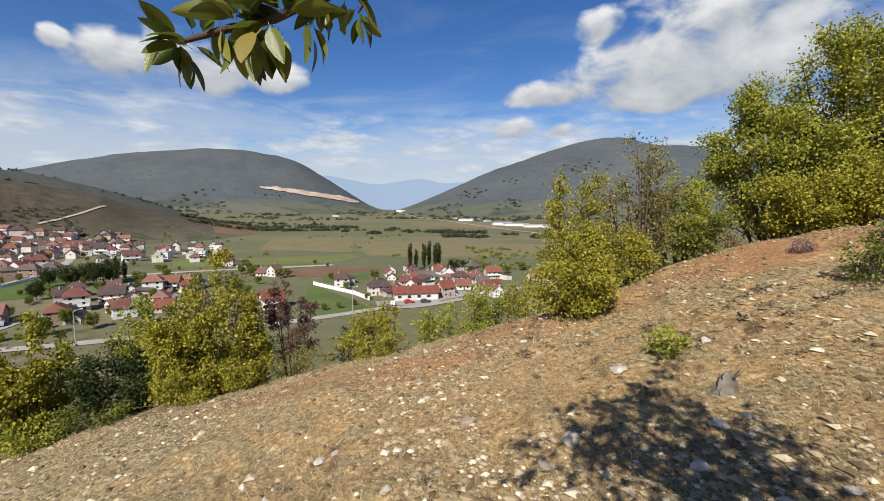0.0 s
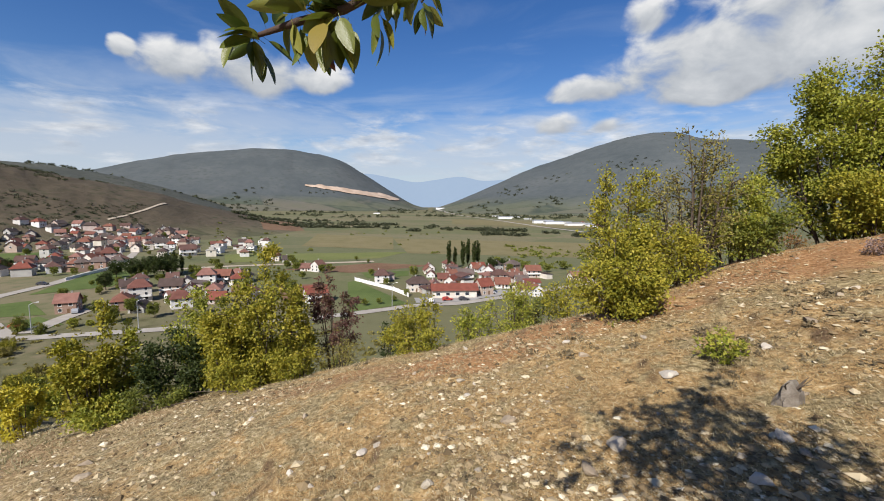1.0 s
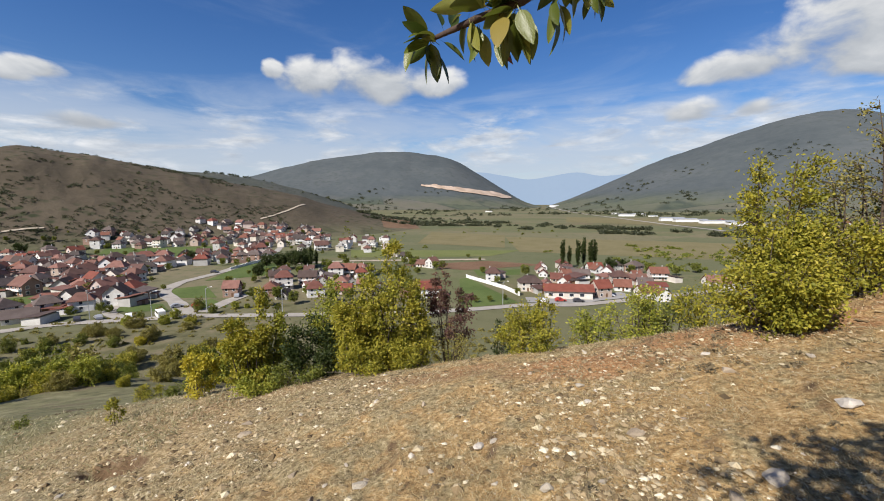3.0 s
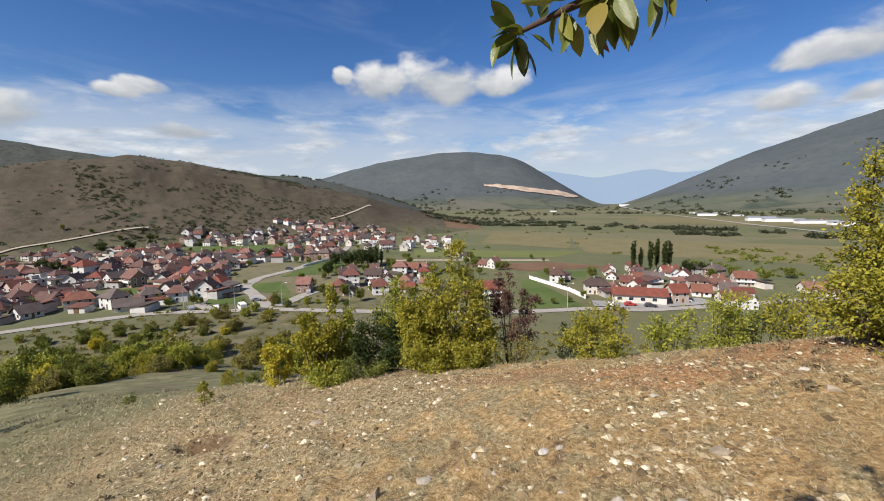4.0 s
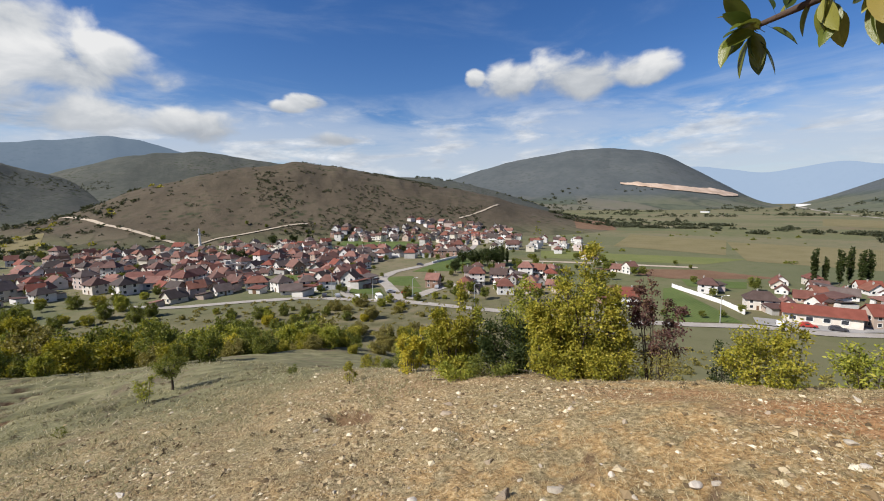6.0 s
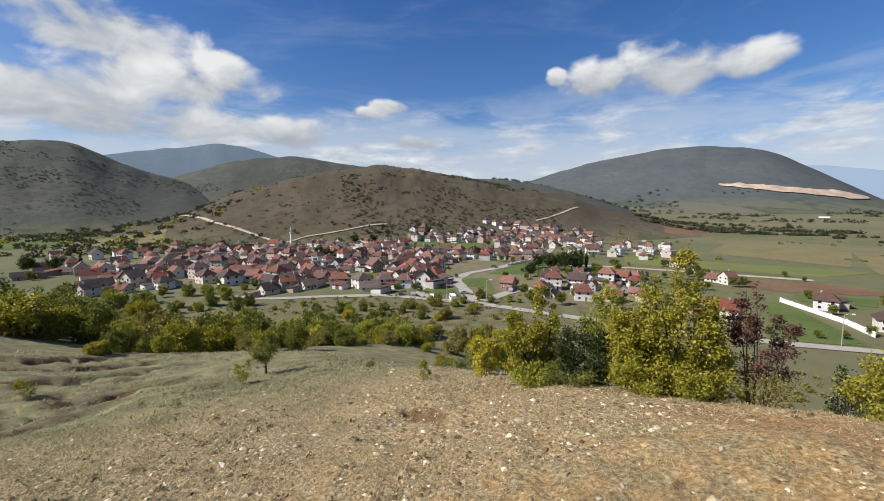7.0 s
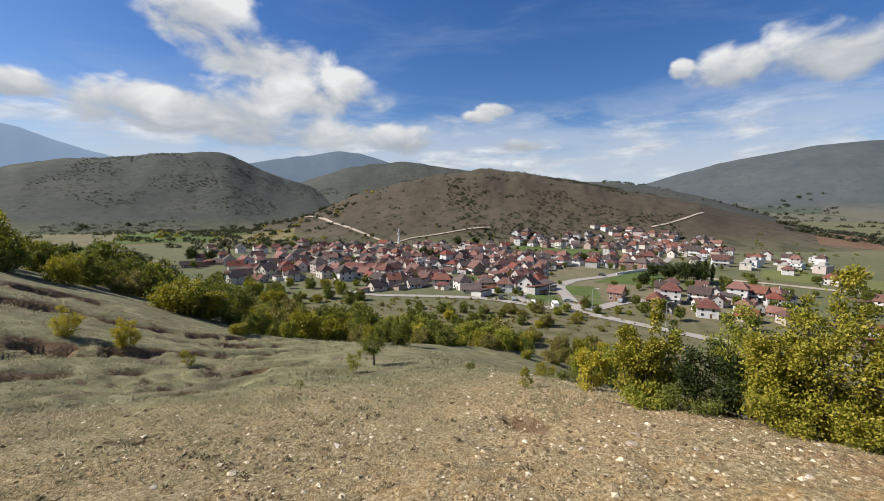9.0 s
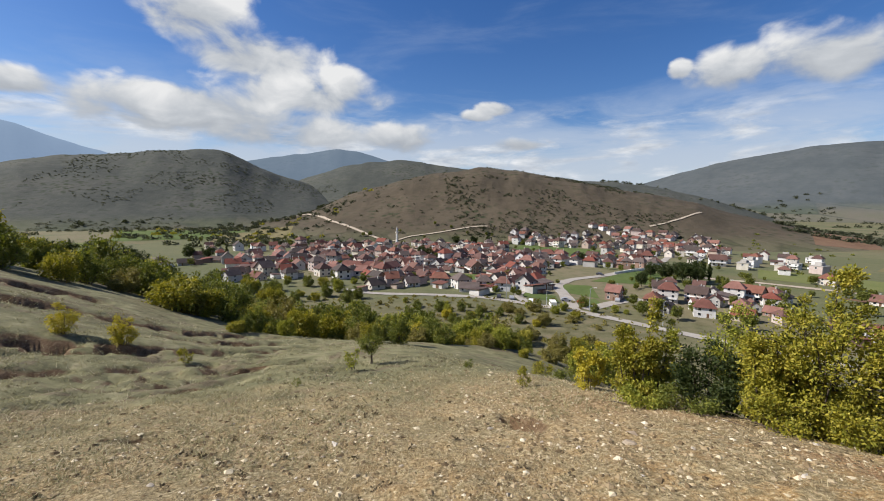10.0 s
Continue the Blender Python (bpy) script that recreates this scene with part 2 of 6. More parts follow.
finish(N, col, 0.95, relief, 1.0, 0.07, spec=0.15)


def hillside(name, stops, scale, bushes, haze_glow=None, farmed=None):
    """Far slopes: rough grass and scrub, darker dots of bush and wood."""
    m, N = material(name)
    pos = where(N)
    big, small = N.noise(pos, scale, 7.0, 0.62), N.noise(pos, scale * 9, 5.0, 0.7)
    base = N.ramp(N.math("ADD", N.math("MULTIPLY", big, 0.65), N.math("MULTIPLY", small, 0.35)), stops)
    dots = N.t.nodes.new("ShaderNodeTexVoronoi")
    N.put(dots.inputs["Vector"], pos)
    dots.inputs["Scale"].default_value = scale * 14
    f = N.math("MULTIPLY", N.step(N.math("ADD", dots.outputs["Distance"], N.math("MULTIPLY", N.math("SUBTRACT", small, 0.5), 0.9)), 0.1, 0.5, 1.0, 0.0), N.step(big, 0.42, 0.62))
    col = N.mix(N.math("MULTIPLY", f, bushes), base, (0.03, 0.04, 0.018))
    if farmed:
        z0, z1, grain = farmed
        plots = N.t.nodes.new("ShaderNodeTexVoronoi")
        N.put(plots.inputs["Vector"], N.n("ShaderNodeMapping", Vector=pos, Scale=(grain, grain * 2.6, 0.0), Rotation=(0, 0, 0.3)).outputs[0])
        plots.inputs["Scale"].default_value = 1.0
        tone = N.n("ShaderNodeSeparateColor", Color=plots.outputs["Color"]).outputs[0]
        land = N.ramp(N.math("ADD", N.math("MULTIPLY", tone, 0.5), N.math("MULTIPLY", small, 0.5)), [(0.25, (0.06, 0.072, 0.035)), (0.45, (0.105, 0.112, 0.055)), (0.6, (0.13, 0.125, 0.07)), (0.8, (0.15, 0.125, 0.085))])
        rim = N.t.nodes.new("ShaderNodeTexVoronoi")
        rim.feature = "DISTANCE_TO_EDGE"
        N.put(rim.inputs["Vector"], plots.inputs["Vector"].links[0].from_socket)
        rim.inputs["Scale"].default_value = 1.0
        hedge = N.step(N.math("ADD", rim.outputs["Distance"], N.math("MULTIPLY", small, 0.14)), 0.06, 0.12, 0.8, 0.0)
        land = N.mix(0.4, N.mix(hedge, land, (0.035, 0.045, 0.022)), base)
        zz = N.n("ShaderNodeSeparateXYZ", Vector=pos).outputs[2]
        col = N.mix(N.step(N.math("ADD", zz, N.math("MULTIPLY", N.math("SUBTRACT", big, 0.5), (z1 - z0) * 1.6)), z0, z1, 1.0, 0.0), col, land)
    # blue emission mixed into the slope imitates the haze of distance
    if haze_glow:
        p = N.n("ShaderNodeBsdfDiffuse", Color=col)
        e = N.n("ShaderNodeEmission", Color=(*haze_glow[0], 1.0), Strength=1.0)
        mx = N.n("ShaderNodeMixShader", Fac=haze_glow[1])
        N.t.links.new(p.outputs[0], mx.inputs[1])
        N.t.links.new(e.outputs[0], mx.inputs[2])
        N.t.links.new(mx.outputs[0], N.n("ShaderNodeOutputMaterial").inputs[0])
    else:
        finish(N, col, 0.95, small, 0.6, 4.0, spec=0.1)
    return m


MAT_BROWN_HILL = hillside("brown_hill", [(0.3, (0.042, 0.037, 0.024)), (0.5, (0.08, 0.064, 0.044)), (0.7, (0.115, 0.094, 0.064))], 0.006, 0.85, farmed=(-38.0, -22.0, 0.008))
# ridge tones raised a little, thin haze painted into the colour
MAT_NEAR_RIDGE = hillside("wooded_ridge", [(0.3, (0.042, 0.048, 0.042)), (0.5, (0.072, 0.076, 0.064)), (0.7, (0.105, 0.10, 0.084))], 0.006, 0.9, farmed=(-40.0, -14.0, 0.005))
# blue-grey stops put the distance haze into the base colour
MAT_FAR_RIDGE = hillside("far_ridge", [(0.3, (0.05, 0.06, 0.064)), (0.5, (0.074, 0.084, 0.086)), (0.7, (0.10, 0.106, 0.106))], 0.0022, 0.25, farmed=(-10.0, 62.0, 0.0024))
# farthest mountains: haze painted as blue emission over a bluish base
MAT_SUMMIT = hillside("hazed_summit", [(0.3, (0.06, 0.075, 0.075)), (0.7, (0.11, 0.12, 0.12))], 0.003, 0.4, ((0.17, 0.24, 0.34), 0.45))
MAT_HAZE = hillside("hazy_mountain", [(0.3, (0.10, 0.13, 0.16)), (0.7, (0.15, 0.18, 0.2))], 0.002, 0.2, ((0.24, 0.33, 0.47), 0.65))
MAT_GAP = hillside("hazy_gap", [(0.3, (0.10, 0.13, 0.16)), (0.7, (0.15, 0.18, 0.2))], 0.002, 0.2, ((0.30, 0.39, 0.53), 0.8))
MAT_QUARRY = plain("quarry_rock", (0.54, 0.42, 0.33), 0.95, 0.7, 0.02)

# ---------------- the lie of the land ----------------


def softplus(v, w):
    return w * np.logaddexp(0.0, v / w)


def lattice(ix, iy, seed):
    h = (ix.astype(np.int64) * 374761393 + iy.astype(np.int64) * 668265263 + seed * 974711) & 0x7FFFFFFF
    h = ((h ^ (h >> 13)) * 1274126177) & 0x7FFFFFFF
    return ((h ^ (h >> 16)) & 0xFFFF) / 65535.0 * 2 - 1


def value_noise(x, y, seed=0):
    ix, iy = np.floor(x), np.floor(y)
    fx, fy = x - ix, y - iy
    fx, fy = fx * fx * (3 - 2 * fx), fy * fy * (3 - 2 * fy)
    a, b = lattice(ix, iy, seed), lattice(ix + 1, iy, seed)
    c, d = lattice(ix, iy + 1, seed), lattice(ix + 1, iy + 1, seed)
    return (a * (1 - fx) + b * fx) * (1 - fy) + (c * (1 - fx) + d * fx) * fy


def fractal(x, y, scale, octaves=4, seed=0):
    total, amp = np.zeros_like(x), 1.0
    for k in range(octaves):
        total, amp, scale = total + amp * value_noise(x / scale, y / scale, seed + k), amp * 0.5, scale * 0.5
    return total


VALLEY = -38.0


def scarps(x, y):
    """Small steps of eroded turf on the grassy slope: how far the ground is let down."""
    w = fractal(x, y, 9.0, 3, 40) * 1.6
    s = x * 0.93 + y * 0.36 + w
    drop = np.zeros_like(x)
    for k, (lie, tall) in enumerate(((-12.6, 0.22), (-15.2, 0.40), (-17.4, 0.3), (-19.5, 0.6), (-21.6, 0.45), (-23.5, 0.9), (-25.4, 0.5), (-27.5, 1.0), (-33.0, 1.1), (-40.0, 1.3), (-49.0, 1.5))):
        here = np.clip(value_noise(x / 6 + 3.7 * k, y / 6, 7) * 1.9 + 0.35, 0, 1) * np.clip((-x - 11) / 5, 0, 1) * np.clip((3 - y) / 5, 0, 1) * (0.75 + 0.6 * value_noise(x / 1.1, y / 1.1, 17) + 0.35 * value_noise(x / 0.45, y / 0.45, 18))
        d = s - lie
        drop += 1.3 * tall * here * np.where(d < 0, np.exp(np.minimum(d, 0) / 0.36), np.exp(-np.maximum(d, 0) / 1.3))
    return drop


def ground_z(x, y):
    x, y = np.asarray(x, float), np.asarray(y, float)
    hill = -1.87 + 0.26 * x - 0.02 * y
    hill = hill - softplus(hill - 12.0, 3.0)
    hill += 0.35 * softplus(-y - 6.0, 2.0) * np.clip((-x - 6) / 25, 0, 1)
    crest = 7.0 - 0.45 * softplus(-x - 27.0, 4.0) + 1.6 * np.clip((x - 2.4) / 2.6, 0, 1)
    hill -= 0.10 * softplus(x - 6.5, 0.8)
    fall = 0.50 - 0.40 * np.clip((-x - 12) / 26, 0, 1)
    hill -= fall * softplus(y - crest, 0.8)
    hill -= 0.10 * softplus(-x - 75.0, 6.0)
    hill += 0.045 * softplus(-x - 24.0, 5.0) * np.clip((3 - y) / 10, 0, 1)
    hill -= 0.42 * softplus(y - 24.0, 3.0) * np.clip((-x - 10) / 12, 0, 1)
    r = np.hypot(x, y)
    near = np.exp(-r / 40.0)
    hill += 0.042 * fractal(x, y, 0.42, 3, 29) * np.exp(-r / 16.0)
    hill += 0.075 * fractal(x, y, 1.7, 5, 3) * near + 0.16 * fractal(x, y, 9.0, 3, 11) * np.clip(r / 14, 0, 1)
    hill -= scarps(x, y)
    # the dug hole on the shoulder
    u, v = (x + 6.4) * 0.99 - (y - 3.45) * 0.1, (x + 6.4) * 0.1 + (y - 3.45) * 0.99
    hill -= 0.55 * np.exp(-(u / 0.45) ** 2 - (v / 0.16) ** 2)
    for hx, hy, deep, size in ((-15.3, -3.2, 0.6, 0.8), (-12.2, -4.4, 0.3, 0.5), (-16.8, 1.0, 0.4, 0.9), (-8.6, -2.8, 0.25, 0.3)):
        hill -= deep * np.exp(-((x - hx) / (0.5 * size)) ** 2 - ((y - hy) / size) ** 2)
    flat = VALLEY + 0.5 * fractal(x, y, 160.0, 2, 21) + np.clip((r - 1500) / 3500, 0, 1) * 20
    return flat + softplus(hill - flat, 1.6)


def wavy(az, pts):
    """A smooth line through (heading, degrees up) pairs."""
    xs, ys = np.array(sorted(pts)).T
    m = np.gradient(ys, xs)
    i = np.clip(np.searchsorted(xs, az) - 1, 0, len(xs) - 2)
    h = xs[i + 1] - xs[i]
    t = np.clip((az - xs[i]) / h, 0, 1)
    return ((1 + 2 * t) * (1 - t) ** 2 * ys[i] + t * (1 - t) ** 2 * h * m[i] + t * t * (3 - 2 * t) * ys[i + 1] + t * t * (t - 1) * h * m[i + 1])


class Range:
    """A hill or mountain: foot, crest and back distances, and how high its crest stands along the headings."""

    def __init__(self, pts, foot, crest, back, rough, seed, bulge=1.0):
        self.pts, self.foot, self.crest, self.back, self.rough, self.seed, self.bulge = pts, foot, crest, back, rough, seed, bulge

    def z(self, x, y):
        x, y = np.asarray(x, float), np.asarray(y, float)
        r, az = np.hypot(x, y), np.degrees(np.arctan2(-x, y))
        tall = self.crest * np.tan(np.radians(wavy(az, self.pts))) - VALLEY + 6
        s = np.clip((r - self.foot) / (self.crest - self.foot), 0, 1)
        b = np.clip((r - self.crest) / (self.back - self.crest), 0, 1)
        prof = np.where(r < self.crest, (s * s * (3 - 2 * s)) * (1 - 0.35 * self.bulge) + 0.35 * self.bulge * np.sin(s * math.pi / 2), 1 - b * b)
        gullies = 1 + self.rough * fractal(az * 0.4 + 100, r / self.crest * 6, 1.3, 4, self.seed) * s * (1.15 - s) * 2.2
        bumps = self.rough * 0.06 * (tall + 60) * fractal(x, y, self.crest * 0.06, 5, self.seed + 9) * s
        return VALLEY - 6 + np.maximum(tall, 0) * prof * gullies + bumps

    def mesh(self, name, mat, label, step=0.4, rings=70):
        lo, hi = min(p[0] for p in self.pts), max(p[0] for p in self.pts)
        az = np.radians(np.arange(lo, hi + step, step))
        r = np.concatenate([np.linspace(self.foot, self.crest, rings), np.linspace(self.crest, self.back, 12)[1:]])
        A, R = np.meshgrid(az, r)
        X, Y = -np.sin(A) * R, np.cos(A) * R
        return sheet(name, X, Y, self.z(X, Y), mat, label, "mountain")


def sheet(name, X, Y, Z, mat, label="", category="", closed=False):
    nr, na = X.shape
    idx = np.arange(nr * na).reshape(nr, na)
    q = np.stack([idx[:-1, :-1], idx[1:, :-1], idx[1:, 1:], idx[:-1, 1:]], -1).reshape(-1, 4)
    if closed:
        w = np.stack([idx[:-1, -1], idx[1:, -1], idx[1:, 0], idx[:-1, 0]], -1).reshape(-1, 4)
        q = np.concatenate([q, w])
    ob = mesh_object(name, np.stack([X, Y, Z], -1).reshape(-1, 3), q[:, ::-1], mat, smooth=True)
    return tagged(ob, label, category, kind="structure")


def mesh_object(name, verts, quads, mat, smooth=False):
    me = bpy.data.meshes.new(name)
    quads = np.asarray(quads, np.int32)
    n = quads.shape[1]
    me.vertices.add(len(verts))
    me.vertices.foreach_set("co", np.asarray(verts, np.float32).ravel())
    me.loops.add(quads.size)
    me.loops.foreach_set("vertex_index", quads.ravel())
    me.polygons.add(len(quads))
    me.polygons.foreach_set("loop_start", np.arange(len(quads), dtype=np.int32) * n)
    me.polygons.foreach_set("use_smooth", np.full(len(quads), smooth))
    me.update(calc_edges=True)
    me.materials.append(mat)
    return new(name, me)


az_steps = np.concatenate([np.arange(-56, 126, 0.35), np.arange(126, 304, 6.0)])
radii = np.concatenate([[0.02], np.geomspace(0.5, 140, 380), np.geomspace(145, 4980, 60)])
A, R = np.meshgrid(np.radians(az_steps), radii)
GX, GY = -np.sin(A) * R, np.cos(A) * R
sheet("ground", GX, GY, ground_z(GX, GY), MAT_GROUND, "dry stony hillside falling to a green farmed valley", "ground", closed=True)

RANGES = {}


def range_of(name, mat, label, pts, foot, crest, back, rough, seed, bulge=1.0, **kw):
    RANGES[name] = Range(pts, foot, crest, back, rough, seed, bulge)
    return RANGES[name].mesh(name, mat, label, **kw)


range_of("hill_brown", MAT_BROWN_HILL, "low rounded brown hill with scrub and a dirt track",
         [(95, -2.2), (89, -0.9), (82, 2.0), (73, 4.4), (67, 5.3), (60, 5.0), (51.5, 3.5), (45, 2.2), (39, 0.9), (36, 0.0), (33, -0.8), (29, -1.7), (25, -2.4), (20, -3.2)], 440, 800, 1150, 0.05, 3, 0.7, step=0.25, rings=120)
range_of("ridge_left", MAT_NEAR_RIDGE, "long scrub-covered hill ridge with dark woods",
         [(150, 3.0), (130, 3.0), (117.6, 3.5), (113.7, 4.7), (109, 5.4), (103, 6.1), (97, 6.2), (94, 4.9), (88, 3.0), (82, 0.5), (76, -1.0)], 780, 1500, 2000, 0.06, 13, 0.5)
range_of("ridge_middle", MAT_NEAR_RIDGE, "grey-green ridge behind the brown hill",
         [(99, 1.0), (94, 2.0), (88, 3.8), (83, 5.5), (78, 6.2), (69, 5.5), (55, 4.0), (45, 3.1), (38, 1.5), (32, -0.6)], 950, 1750, 2300, 0.05, 23)
range_of("mountain_blue", MAT_SUMMIT, "distant wooded summit in painted blue-grey haze",
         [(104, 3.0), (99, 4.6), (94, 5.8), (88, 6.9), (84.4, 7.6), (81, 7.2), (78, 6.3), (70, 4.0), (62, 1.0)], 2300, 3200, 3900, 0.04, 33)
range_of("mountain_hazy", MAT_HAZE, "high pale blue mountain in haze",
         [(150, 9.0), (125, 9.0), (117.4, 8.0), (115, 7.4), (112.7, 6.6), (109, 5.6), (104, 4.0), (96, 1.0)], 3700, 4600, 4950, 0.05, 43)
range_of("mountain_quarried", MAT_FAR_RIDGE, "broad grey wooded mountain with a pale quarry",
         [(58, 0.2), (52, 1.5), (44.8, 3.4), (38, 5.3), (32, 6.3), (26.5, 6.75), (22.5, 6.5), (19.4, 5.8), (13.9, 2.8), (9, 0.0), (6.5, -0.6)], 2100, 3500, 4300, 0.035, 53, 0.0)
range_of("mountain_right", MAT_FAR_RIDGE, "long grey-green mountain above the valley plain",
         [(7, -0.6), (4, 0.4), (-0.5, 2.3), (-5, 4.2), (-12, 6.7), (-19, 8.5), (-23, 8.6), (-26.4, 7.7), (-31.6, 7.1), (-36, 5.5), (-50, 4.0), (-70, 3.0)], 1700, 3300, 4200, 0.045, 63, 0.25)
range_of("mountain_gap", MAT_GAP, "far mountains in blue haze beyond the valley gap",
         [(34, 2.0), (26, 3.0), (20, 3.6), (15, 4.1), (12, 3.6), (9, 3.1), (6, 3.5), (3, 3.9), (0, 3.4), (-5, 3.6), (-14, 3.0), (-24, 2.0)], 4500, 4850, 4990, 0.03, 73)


def land_z(x, y):
    """The top of the ground or of whatever hill covers it."""
    z = ground_z(x, y)
    az = np.degrees(np.arctan2(-np.asarray(x, float), y))
    r = np.hypot(x, y)
    for g in RANGES.values():
        lo, hi = min(p[0] for p in g.pts), max(p[0] for p in g.pts)
        inside = (az > lo) & (az < hi) & (r > g.foot) & (r < g.back)
        if np.any(inside):
            z = np.where(inside, np.maximum(z, g.z(x, y)), z)
    return z


def at(az, dist):
    a = radians(az)
    return -math.sin(a) * dist, math.cos(a) * dist

# ---------------- plants ----------------
BARK = plain("bark", (0.10, 0.075, 0.055), 0.9, 0.5, 20.0)
LEAF_YELLOW = foliage("leaf_yellow_green", [(0.08, (0.065, 0.082, 0.012)), (0.35, (0.17, 0.175, 0.02)), (0.6, (0.29, 0.265, 0.03)), (0.8, (0.40, 0.34, 0.045)), (0.97, (0.52, 0.42, 0.09))], (1.0, 1.0, 0.5))
LEAF_LIGHT = foliage("leaf_light_green", [(0.08, (0.06, 0.085, 0.014)), (0.4, (0.195, 0.22, 0.03)), (0.7, (0.34, 0.335, 0.048)), (0.95, (0.50, 0.43, 0.085))], (1.0, 1.0, 0.5))
LEAF_GREEN = foliage("leaf_green", [(0.1, (0.04, 0.06, 0.012)), (0.5, (0.13, 0.15, 0.026)), (0.8, (0.225, 0.23, 0.042)), (0.97, (0.36, 0.31, 0.07))], (1.0, 1.0, 0.5))
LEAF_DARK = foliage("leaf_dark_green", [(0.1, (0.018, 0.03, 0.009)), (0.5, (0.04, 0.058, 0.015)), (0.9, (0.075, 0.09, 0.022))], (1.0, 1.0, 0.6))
LEAF_OLIVE = foliage("leaf_dull_olive", [(0.1, (0.09, 0.08, 0.025)), (0.45, (0.19, 0.17, 0.045)), (0.75, (0.29, 0.25, 0.07)), (0.95, (0.40, 0.33, 0.12))], (1.0, 0.95, 0.5))
LEAF_RED = foliage("leaf_dark_red", [(0.1, (0.05, 0.024, 0.024)), (0.5, (0.115, 0.055, 0.05)), (0.8, (0.17, 0.105, 0.065)), (0.97, (0.17, 0.16, 0.05))], (1.0, 0.7, 0.55))
LEAF_ORANGE = foliage("leaf_orange", [(0.1, (0.16, 0.08, 0.03)), (0.5, (0.30, 0.16, 0.06)), (0.9, (0.36, 0.26, 0.09))], (1.0, 0.8, 0.5))
LEAF_FAR = foliage("leaf_dull_far", [(0.1, (0.030, 0.038, 0.020)), (0.5, (0.055, 0.064, 0.034)), (0.9, (0.095, 0.095, 0.052))], (1.0, 1.0, 0.7))
LEAF_GOLD = foliage("leaf_gold", [(0.1, (0.22, 0.19, 0.02)), (0.5, (0.42, 0.36, 0.03)), (0.9, (0.55, 0.45, 0.07))], (1.0, 1.0, 0.4))


def part(name, ob, parent, label=""):
    ob.name = name
    ob.parent = parent
    if label:
        ob["label"] = label
    return ob


def leaves_mesh(rng, points, out, size, vary=0.35, droop=0.2):
    """Folded pointed leaves at the points, facing out and up."""
    n = len(points)
    a = rng.normal(size=(n, 3)) + out * 0.9 + np.array([0, 0, -droop])
    a /= np.linalg.norm(a, axis=1, keepdims=True)
    up = rng.normal(size=(n, 3)) * 0.8 + np.array([0, 0, 0.8])
    b = np.cross(a, up)
    b /= np.linalg.norm(b, axis=1, keepdims=True) + 1e-9
    nn = np.cross(b, a)
    L = (size * (1 + vary * rng.uniform(-1, 1, n)))[:, None]
    w = L * 0.30
    v = np.stack([points, points + a * L * 0.45 + b * w + nn * w * 0.35, points + a * L, points + a * L * 0.45 - b * w + nn * w * 0.35], 1)
    return v.reshape(-1, 3), np.arange(n * 4).reshape(n, 4)


def tubes_mesh(lines, sides=5):
    """Tapered limbs: every line is (points, radii)."""
    verts, quads, base = [], [], 0
    for pts, rad in lines:
        pts = np.asarray(pts)
        tan = np.gradient(pts, axis=0)
        tan /= np.linalg.norm(tan, axis=1, keepdims=True) + 1e-9
        ref = np.where(np.abs(tan[:, 2:3]) > 0.9, np.array([[1.0, 0, 0]]), np.array([[0, 0, 1.0]]))
        u = np.cross(tan, ref)
        u /= np.linalg.norm(u, axis=1, keepdims=True) + 1e-9
        w = np.cross(tan, u)
        k = len(pts)
        for j in range(sides):
            ang = 2 * math.pi * j / sides
            verts.append(pts + (u * math.cos(ang) + w * math.sin(ang)) * np.asarray(rad)[:, None])
        idx = base + np.arange(sides * k).reshape(sides, k)
        nxt = np.roll(idx, -1, axis=0)
        quads.append(np.stack([idx[:, :-1], nxt[:, :-1], nxt[:, 1:], idx[:, 1:]], -1).reshape(-1, 4))
        base += sides * k
    return np.concatenate(verts), np.concatenate(quads)


